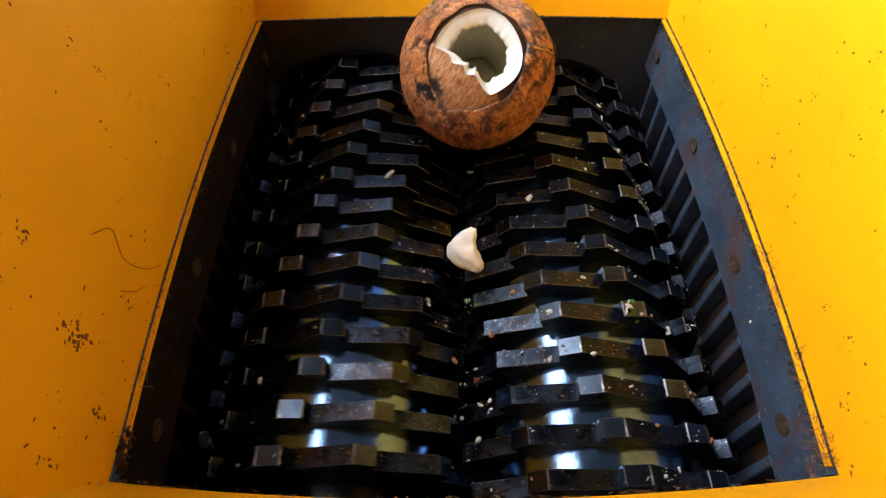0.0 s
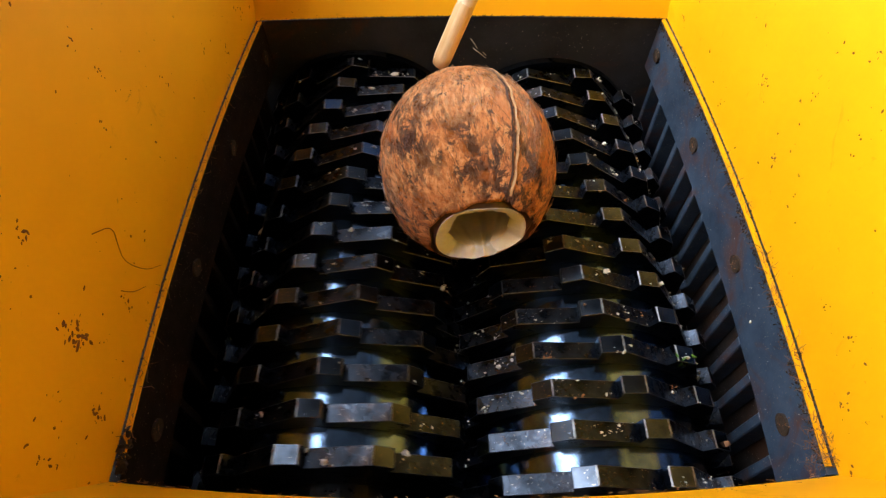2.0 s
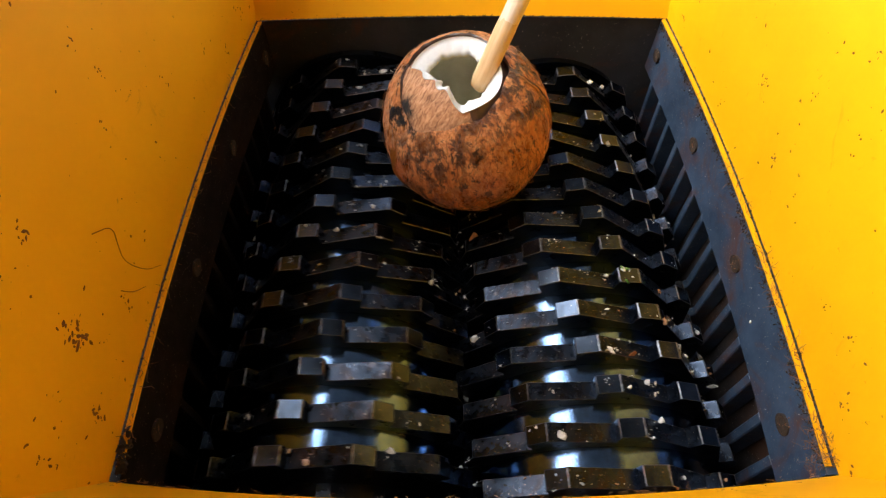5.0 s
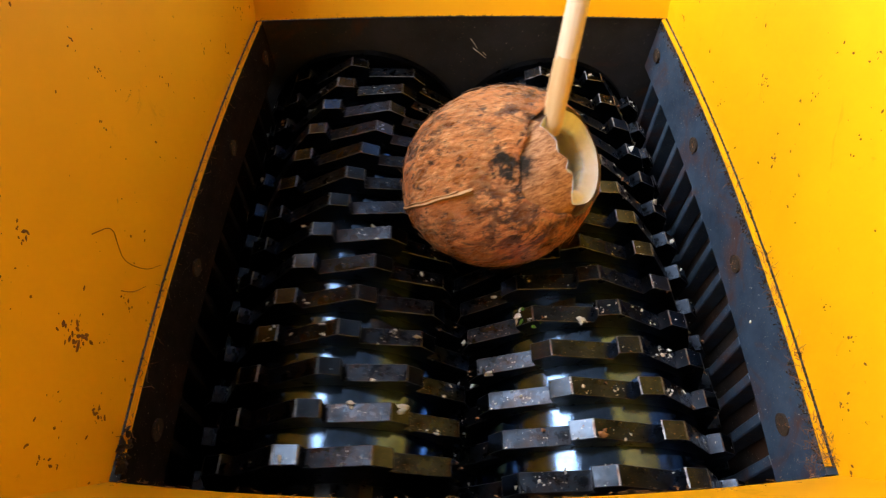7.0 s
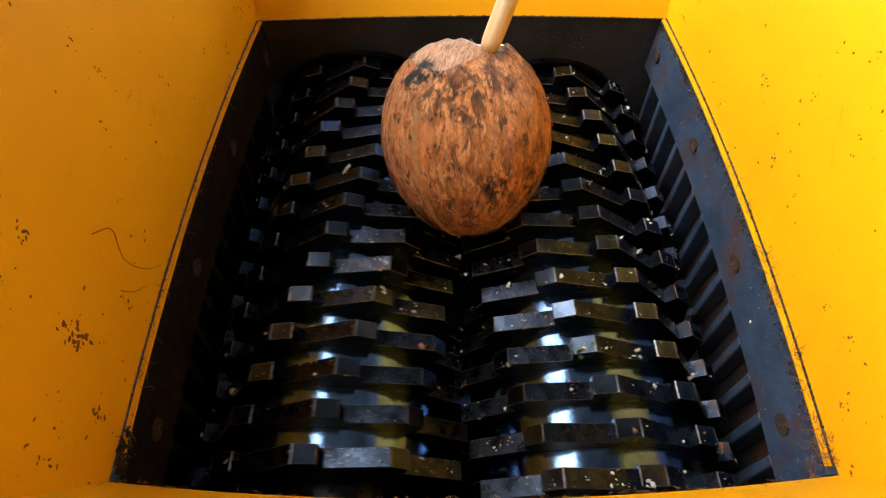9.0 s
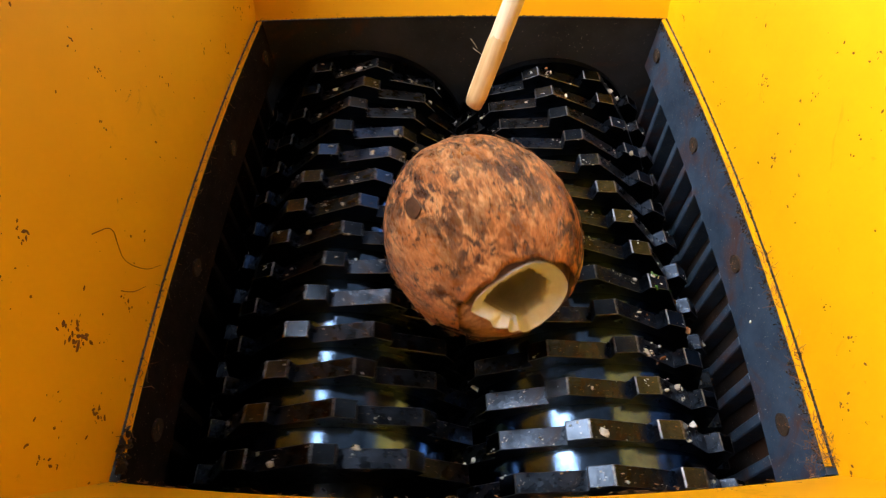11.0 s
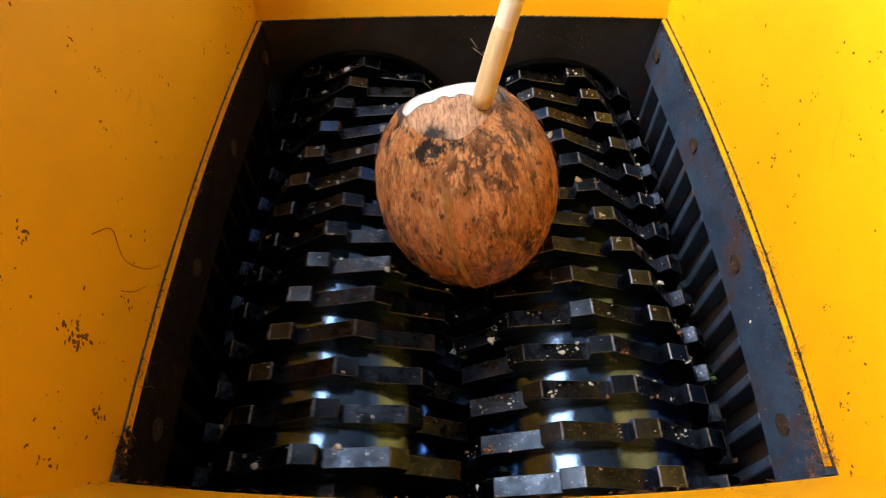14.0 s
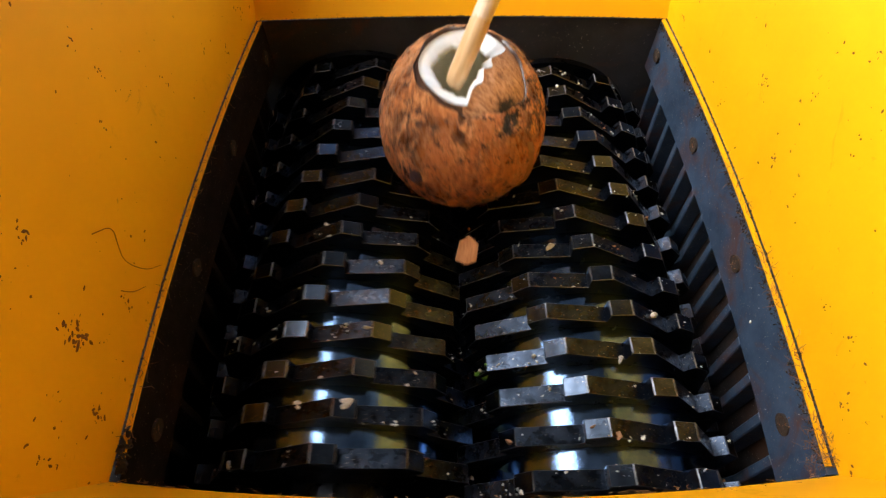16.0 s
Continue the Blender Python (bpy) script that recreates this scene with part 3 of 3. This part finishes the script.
def husk_chip():
    bm = bmesh.new()
    pts = [(-0.0085, -0.008), (-0.006, 0.007), (0.001, 0.012), (0.009, 0.006), (0.008, -0.008), (0.001, -0.011)]
    prism(bm, pts, -0.0012, 0.0012, 0.0004)
    return tagged(part("husk_chip", bm, TAN), "tan chip of coconut skin between the cutters", "coconut chip")


chunk = white_chunk()
chip = husk_chip()


# ---- dirt and fibres ----
def wall_point(side, y, z, off=0.0):
    return Vector((side_x(min(max(y, Y0), Y1), side) + side * (0.004 - off), y, z))


# splashes of dirt on the two long hopper walls: along, height, how many specks
CLUSTERS = {-1: ((0.121, 1.099, 30), (0.093, 1.061, 12), (0.119, 1.152, 4), (0.156, 1.064, 9), (0.060, 1.095, 4), (0.065, 1.084, 4),
                 (0.244, 1.178, 5), (0.250, 1.155, 6), (0.399, 1.054, 7), (0.443, 1.067, 5), (0.299, 1.108, 4), (0.143, 1.155, 9), (0.227, 1.134, 4)),
            1: ((0.443, 1.054, 8), (0.307, 1.098, 9), (0.238, 1.171, 4), (0.256, 1.076, 8), (0.257, 1.126, 4), (0.208, 1.134, 3),
                (0.338, 1.048, 4), (0.148, 1.070, 5), (0.097, 1.061, 7), (0.125, 1.080, 6), (0.063, 1.045, 6), (0.222, 1.076, 4))}


def specks():
    rnd = random.Random(21)
    for side, nm in ((-1, "dirt_specks"), (1, "dirt_specks")):
        bm = bmesh.new()
        spots = [(rnd.uniform(0.06, 0.47), rnd.uniform(RIM + 0.004, RIM + 0.20), rnd.choice((0.0002, 0.0003, 0.0003, 0.0005, 0.0008))) for _ in range(170 if side < 0 else 90)]
        for cy, cz, k in CLUSTERS[side]:
            spread = 0.0042 if k > 20 else 0.0022
            spots += [(cy + rnd.gauss(0, spread), cz + rnd.gauss(0, spread * 1.4), rnd.uniform(0.0003, 0.0006 + 0.0010 * min(1, k / 20))) for _ in range(k)]
        for y, z, s in spots:
            p = wall_point(side, y, z)
            r = bmesh.ops.create_icosphere(bm, subdivisions=1, radius=s)
            st, a = rnd.uniform(1, 2.4), rnd.uniform(0, 6.3)
            for v in r["verts"]:
                q = v.co * rnd.uniform(0.6, 1.2)
                u, w = q.y * st, q.z
                v.co = p + Vector((q.x * 0.35, u * math.cos(a) - w * math.sin(a), u * math.sin(a) + w * math.cos(a)))
        if side < 0:
            for path in (((0.172, 1.114), (0.187, 1.101), (0.181, 1.091), (0.176, 1.080), (0.185, 1.056), (0.198, 1.042)), ((0.160, 1.075), (0.166, 1.062), (0.176, 1.052))):
                for _ in range(3):
                    path = [path[0]] + [(a[0] * w + b[0] * (1 - w), a[1] * w + b[1] * (1 - w)) for a, b in zip(path, path[1:]) for w in (0.75, 0.25)] + [path[-1]]
                strand(bm, [wall_point(side, y, z, 0.0001) for y, z in path], 0.00045)
        tagged(part(nm, bm, RUST), "brown dirt specks splashed on the yellow wall", "dirt", kind="stuff")


def rim_dirt():
    rnd = random.Random(31)
    for side, count in ((1, 120), (-1, 60)):
        bm = bmesh.new()
        for i in range(count):
            u = rnd.random() ** (0.32 if side > 0 else 1)
            y = Y1 - (Y1 - Y0 - 0.004) * u
            p = wall_point(side, y, RIM + rnd.uniform(-0.004, 0.004), 0.004)
            pts = [p]
            d = Vector((-side * rnd.uniform(-0.2, 0.5), rnd.uniform(-1, 1), rnd.uniform(-0.5, 0.9))).normalized()
            for k in range(4):
                d = (d + Vector([rnd.uniform(-0.7, 0.7) for _ in range(3)])).normalized()
                pts.append(pts[-1] + d * rnd.uniform(0.0012, 0.0034))
            strand(bm, pts, rnd.uniform(0.00012, 0.00026))
        if side > 0:
            for i in range(90):
                p = Vector((X1 - rnd.uniform(-0.006, 0.004), Y0 + abs(rnd.gauss(0, 0.009)), RIM - rnd.uniform(-0.006, 0.012)))
                pts = [p]
                for k in range(4):
                    pts.append(pts[-1] + Vector([rnd.uniform(-0.003, 0.003) for _ in range(3)]))
                strand(bm, pts, rnd.uniform(0.0001, 0.0002))
        tagged(part("husk_fibres", bm, FIBRE), "brown coconut fibres caught along the hopper rim", "fibres", kind="stuff")
        bm = bmesh.new()
        if side > 0:
            for i in range(900):
                y = rnd.uniform(Y0 + 0.002, Y1 - 0.002)
                drop = abs(rnd.gauss(0, 0.0030))
                lump(bm, (side_x(y, 1) - 0.0002, y, RIM - 0.003 - drop), rnd.uniform(0.0003, 0.0010), rnd, 0.5)
        for i in range(420):
            y = rnd.uniform(Y0 + 0.002, Y1 - 0.002)
            lump(bm, wall_point(side, y, RIM + rnd.uniform(-0.0008, 0.0006), 0.0006), rnd.uniform(0.0003, 0.0008), rnd)
        if side < 0:
            for i in range(70):
                y = Y0 + abs(rnd.gauss(0, 0.010))
                lump(bm, wall_point(side, y, RIM + rnd.uniform(-0.004, 0.0015), 0.001 + 0.004 * rnd.random()), rnd.uniform(0.0006, 0.0020), rnd)
            for i in range(160):
                y = rnd.uniform(Y0 + 0.002, Y1 - 0.002)
                lump(bm, wall_point(side, y, RIM - rnd.uniform(0.001, 0.005), 0.0016), rnd.uniform(0.0005, 0.0013), rnd)
        tagged(part("rim_grime", bm, GRIME), "dark oily grime along the hopper rim", "grime", kind="stuff")
    bm = bmesh.new()
    for i in range(760):
        u = rnd.random()
        x = X0 + SKEW + u * (X1 - X0 - SKEW)
        lump(bm, (x, Y1 - 0.001 + BELLY_FAR * swell(u), RIM + rnd.uniform(-0.0012, 0.0004)), rnd.uniform(0.0003, 0.0007), rnd)
    tagged(part("rim_grime", bm, GRIME), "dark oily grime along the hopper rim", "grime", kind="stuff")
    bm = bmesh.new()
    for i in range(80):
        u = rnd.random()
        x = X0 + u * (X1 - X0)
        z = RIM + rnd.uniform(-0.001, 0.03) * rnd.random()
        y = Y0 - 0.0040 - BELLY_NEAR * swell(u) - NEAR_LEAN * (z - RIM)
        pts = [Vector((x, y, z))]
        for k in range(3):
            pts.append(pts[-1] + Vector((rnd.uniform(-0.003, 0.003), rnd.uniform(0, 0.001), rnd.uniform(-0.0015, 0.0015))))
        strand(bm, pts, rnd.uniform(0.00006, 0.00014))
    tagged(part("husk_fibres", bm, PALE), "pale coconut fibres stuck to the near hopper edge", "fibres", kind="stuff")


def rim_lips():
    """Turned-in lower edge of the hopper sheets."""
    ys = np.linspace(Y0, Y1, 24)
    for side in (1, -1):
        bm = bmesh.new()
        rows = [[(side_x(y, side) + side * 0.0030, y, RIM - 0.0025) for y in ys], [(side_x(y, side) - side * 0.0002, y, RIM - 0.0025) for y in ys]]
        sheet(bm, rows, (0, 0, 0.0016))
        tagged(part("trim", bm, YELLOW), "yellow turned-in lower lip of the hopper", "hopper lip", kind="structure")


specks()
rim_dirt()
rim_lips()


def scratches():
    """Bright scrapes and stuck crumbs on the chamber walls."""
    rnd = random.Random(12)
    bm = bmesh.new()
    y = Y1 + BELLY_FAR * swell(0.55) - 0.0003
    for x0, z0, x1, z1 in ((0.031, 1.010, 0.039, 0.998), (0.034, 0.999, 0.047, 0.987), (0.044, 0.994, 0.048, 0.990)):
        strand(bm, [Vector((x0 + (x1 - x0) * k / 4 + rnd.uniform(-0.0006, 0.0006), y, z0 + (z1 - z0) * k / 4)) for k in range(5)], 0.0006)
    for _ in range(60):
        u = min(0.98, max(0.02, rnd.gauss(0.78, 0.12)))
        lump(bm, (X0 + u * (X1 - X0), Y1 + BELLY_FAR * swell(u), RIM - rnd.uniform(0.004, 0.06)), rnd.uniform(0.00012, 0.0004), rnd)
    tagged(part("scrapes", bm, CRUMB), "pale scrapes and crumbs stuck on the dark end wall", "scrapes", kind="stuff")
    bm = bmesh.new()
    for _ in range(28):
        yy = rnd.uniform(Y0 + 0.02, Y1 - 0.01)
        lump(bm, (side_x(yy, 1) - 0.0004, yy, RIM - rnd.uniform(0.004, 0.055)), rnd.uniform(0.00015, 0.0005), rnd)
    lump(bm, (side_x(0.1738, 1) - 0.0003, 0.1738, RIM - 0.035), 0.0017, rnd, 0.6)
    tagged(part("plate_crumbs", bm, CRUMB), "pale crumbs stuck on the wear plate", "crumbs", kind="stuff")
    bm = bmesh.new()
    for _ in range(34):
        lump(bm, (-0.176 + rnd.uniform(-0.004, 0.012), 0.445 + rnd.gauss(0, 0.012), 0.915 + rnd.uniform(-0.01, 0.012)), rnd.uniform(0.0008, 0.0026), rnd)
    tagged(part("husk_crumb_heap", bm, FIBRE), "brown husk crumbs heaped in the dark corner", "crumbs", kind="stuff")


scratches()


def motions():
    """All that moves."""
    quarter = [0.25 * k for k in range(65)]
    walk(rotor_right, [(t, pose(AX_R, 0, AX_Z, 0, -57.6 * t, 0)) for t in quarter])
    walk(rotor_left, [(t, pose(AX_L, 0, AX_Z, 0, 117.75 * t, 0)) for t in quarter])
    walk(nut, [
        (0.0, pose(0.0315, 0.3894, 1.0410, -26.7, 30.8, -137.8)),
        (0.5, pose(0.0270, 0.3625, 1.0410, -23.8, 42.3, -131.5)),
        (1.0, pose(0.0188, 0.3420, 1.0410, 21.7, 57.2, -79.0)),
        (1.5, pose(0.0194, 0.3059, 1.0410, 90.4, 73.2, 5.8)),
        (2.0, pose(0.0203, 0.2869, 1.0410, 95.1, 72.0, 11.3)),
        (2.5, pose(0.0187, 0.2849, 1.0410, 25.8, 51.7, -72.6)),
        (2.7, pose(0.0193, 0.2555, 1.0410, 77.5, 71.1, -6.2)),
        (3.0, pose(0.0220, 0.2921, 1.0410, 19.2, 38.7, -74.7)),
        (3.2, pose(0.0116, 0.3125, 1.0410, 16.7, 31.8, -89.2)),
        (3.5, pose(0.0165, 0.2602, 1.0410, 30.8, 58.4, -68.8)),
        (4.0, pose(0.0187, 0.3102, 1.0410, 6.2, 30.7, -101.1)),
        (4.8, pose(0.0207, 0.3223, 1.0410, -3.3, 19.2, -132.1)),
        (5.5, pose(0.0227, 0.3347, 1.0410, -5.2, 4.6, -160.3)),
        (6.3, pose(0.0247, 0.3467, 1.0410, -0.2, -8.8, 172.6)),
        (6.5, pose(0.0255, 0.3224, 1.0410, -25.4, -12.5, -166.4)),
        (6.8, pose(0.0472, 0.3222, 1.0410, -28.9, -34.3, -163.8)),
        (7.0, pose(0.0408, 0.2707, 1.0410, -45.2, -15.9, -130.6)),
        (7.2, pose(0.0282, 0.2728, 1.0410, -26.5, -5.3, -151.5)),
        (7.5, pose(0.0163, 0.3092, 1.0410, 18.0, -5.6, -114.9)),
        (7.7, pose(0.0209, 0.2798, 1.0410, -9.1, 15.2, -131.4)),
        (8.0, pose(0.0345, 0.2649, 1.0410, -23.2, 10.0, -129.8)),
        (8.3, pose(0.0289, 0.2728, 1.0410, -22.8, 2.6, -144.2)),
        (8.5, pose(0.0294, 0.2828, 1.0410, -23.1, -5.5, -151.2)),
        (8.7, pose(0.0238, 0.3190, 1.0410, 10.9, -10.7, -125.4)),
        (9.0, pose(0.0203, 0.3124, 1.0410, 19.5, -28.7, -118.6)),
        (9.2, pose(0.0270, 0.3190, 1.0410, 42.2, -38.6, -145.2)),
        (9.7, pose(0.0268, 0.2896, 1.0410, 6.3, -16.3, -126.6)),
        (10.2, pose(0.0267, 0.2601, 1.0410, -21.0, 11.2, -124.2)),
        (10.8, pose(0.0266, 0.2307, 1.0410, -53.4, 36.4, -136.6)),
        (11.3, pose(0.0264, 0.2012, 1.0410, -104.1, 48.0, -170.9)),
        (11.5, pose(0.0124, 0.1833, 1.0410, -107.2, 24.3, -157.9)),
        (11.7, pose(0.0207, 0.1756, 1.0410, -100.0, -1.2, -149.9)),
        (11.9, pose(0.0224, 0.2196, 1.0410, -43.7, 34.8, -152.4)),
        (12.0, pose(0.0232, 0.2425, 1.0410, -24.6, 21.1, -146.3)),
        (12.2, pose(0.0146, 0.3049, 1.0410, 16.1, -14.3, -103.3)),
        (12.5, pose(0.0254, 0.3005, 1.0410, -2.9, -6.2, -104.0)),
        (12.7, pose(0.0148, 0.3114, 1.0410, 44.0, -38.6, -139.9)),
        (12.8, pose(0.0567, 0.3312, 1.0410, -39.6, -44.0, -74.4)),
        (13.0, pose(0.0300, 0.2797, 1.0410, -13.1, -0.4, -60.3)),
        (13.2, pose(0.0228, 0.2708, 1.0410, 1.6, -11.0, -97.4)),
        (13.5, pose(0.0189, 0.2911, 1.0410, 15.7, -57.7, -92.8)),
        (13.7, pose(0.0253, 0.2573, 1.0410, -1.3, -7.3, -109.3)),
        (14.0, pose(0.0196, 0.2631, 1.0410, 12.0, -24.0, -91.7)),
        (14.2, pose(0.0396, 0.2757, 1.0410, -24.9, -18.9, -105.8)),
        (14.5, pose(0.0232, 0.2818, 1.0410, 6.0, -16.3, -92.6)),
        (14.7, pose(0.0132, 0.2769, 1.0410, 2.0, -21.0, -83.6)),
        (15.0, pose(0.0287, 0.3026, 1.0410, 10.9, 18.6, -26.2)),
        (15.2, pose(0.0129, 0.2964, 1.0410, 21.0, 7.9, -19.7)),
        (15.5, pose(0.0184, 0.3006, 1.0410, 22.1, 3.2, -18.2)),
        (15.7, pose(0.0135, 0.2922, 1.0410, 27.4, 3.3, -1.5)),
        (16.0, pose(0.0176, 0.3292, 1.0410, 9.4, 5.8, -29.0)),
    ])
    walk(stick, [
        (0.0, pose(0.0413, 0.4640, 1.0907, -29.3, 19.6, 0.0)),
        (0.5, pose(0.0265, 0.3901, 1.0998, -19.5, 43.1, 0.0)),
        (1.0, pose(-0.0007, 0.3970, 1.0775, -19.7, 43.2, 0.0)),
        (1.5, pose(0.0045, 0.3690, 1.0829, -26.0, 32.2, 0.0)),
        (2.0, pose(0.0009, 0.3478, 1.0814, -27.9, 27.8, 0.0)),
        (2.5, pose(0.0261, 0.3424, 1.0793, -27.2, 28.7, 0.0)),
        (2.7, pose(0.0003, 0.2359, 1.1001, -28.4, 25.8, 0.0)),
        (3.0, pose(0.0179, 0.2240, 1.0690, -28.2, 25.3, 0.0)),
        (3.2, pose(-0.0042, 0.2987, 1.1018, -26.9, 29.9, 0.0)),
        (3.5, pose(0.0107, 0.3432, 1.0962, -27.3, 29.0, 0.0)),
        (4.0, pose(0.0095, 0.2806, 1.0960, -25.1, 33.0, 0.0)),
        (6.3, pose(0.0535, 0.3394, 1.0998, -30.8, 17.7, 0.0)),
        (6.5, pose(0.0508, 0.2865, 1.0862, -31.1, 16.1, 0.0)),
        (6.8, pose(0.0904, 0.2924, 1.0819, -32.8, 4.6, 0.0)),
        (7.0, pose(0.0707, 0.2616, 1.0979, -32.2, 9.4, 0.0)),
        (7.2, pose(0.0313, 0.2581, 1.1026, -30.8, 17.4, 0.0)),
        (7.5, pose(0.0260, 0.2953, 1.1115, -31.1, 16.6, 0.0)),
        (7.7, pose(0.0278, 0.2489, 1.0941, -31.7, 13.9, 0.0)),
        (8.0, pose(0.0413, 0.2401, 1.0988, -31.6, 13.9, 0.0)),
        (8.3, pose(0.0280, 0.2579, 1.1029, -30.4, 18.9, 0.0)),
        (8.5, pose(0.0411, 0.2661, 1.1021, -31.5, 14.5, 0.0)),
        (8.7, pose(0.0310, 0.3211, 1.1055, -29.3, 23.0, 0.0)),
        (9.0, pose(0.0343, 0.3258, 1.1119, -29.1, 23.7, 0.0)),
        (9.2, pose(0.0418, 0.3352, 1.1076, -29.1, 23.6, 0.0)),
        (11.3, pose(0.0229, 0.2732, 1.0889, -29.3, 22.7, 0.0)),
        (11.5, pose(0.0572, 0.1588, 1.0831, -30.8, 15.3, 0.0)),
        (11.7, pose(0.0552, 0.1140, 1.0622, -30.0, 17.0, 0.0)),
        (11.9, pose(0.0362, 0.1579, 1.0583, -27.1, 25.7, 0.0)),
        (12.0, pose(0.0292, 0.2010, 1.0875, -27.9, 25.4, 0.0)),
        (12.2, pose(0.0154, 0.2991, 1.1148, -28.5, 25.6, 0.0)),
        (12.5, pose(0.0503, 0.2807, 1.1077, -31.5, 14.2, 0.0)),
        (12.7, pose(0.0208, 0.3319, 1.1084, -29.2, 23.8, 0.0)),
        (12.8, pose(0.0630, 0.3534, 1.1082, -29.0, 23.4, 0.0)),
        (13.0, pose(0.0403, 0.2821, 1.1064, -30.2, 19.8, 0.0)),
        (13.2, pose(0.0398, 0.2713, 1.1035, -30.5, 18.4, 0.0)),
        (13.5, pose(0.0223, 0.3256, 1.1044, -30.3, 20.1, 0.0)),
        (13.7, pose(0.0367, 0.2484, 1.1025, -31.5, 14.5, 0.0)),
        (14.0, pose(0.0261, 0.2686, 1.1144, -30.7, 18.3, 0.0)),
        (14.2, pose(0.0610, 0.2859, 1.1044, -31.7, 12.7, 0.0)),
        (14.5, pose(0.0323, 0.2873, 1.1052, -30.3, 19.5, 0.0)),
        (14.7, pose(0.0221, 0.2920, 1.1060, -30.7, 18.4, 0.0)),
        (15.0, pose(0.0227, 0.2803, 1.0987, -30.9, 17.6, 0.0)),
        (15.2, pose(0.0135, 0.2580, 1.0889, -30.6, 18.7, 0.0)),
        (15.5, pose(0.0104, 0.2656, 1.0914, -30.6, 18.8, 0.0)),
        (15.7, pose(0.0134, 0.2486, 1.0842, -30.5, 19.0, 0.0)),
        (16.0, pose(0.0107, 0.3063, 1.0987, -28.5, 25.8, 0.0)),
    ])
    walk(chunk, [(0.0, pose(0.018, 0.240, 0.992, -50, 0, 10)), (0.3, pose(0.019, 0.236, 0.974, -45, 20, 10)), (0.6, pose(0.016, 0.240, 0.90, -30, 40, 20)),
                 (1.2, pose(0.016, 0.240, 0.745, -20, 50, 20)), (16.0, pose(0.016, 0.240, 0.745, -20, 50, 20))])
    walk(chip, [(0.0, pose(0.017, 0.41, 0.905, -20, 0, 10)), (15.5, pose(0.017, 0.41, 0.905, -20, 0, 10)), (15.8, pose(0.018, 0.31, 0.97, -30, 0, 10)),
                (16.0, pose(0.0205, 0.243, 0.988, -52, 8, 0))])


motions()
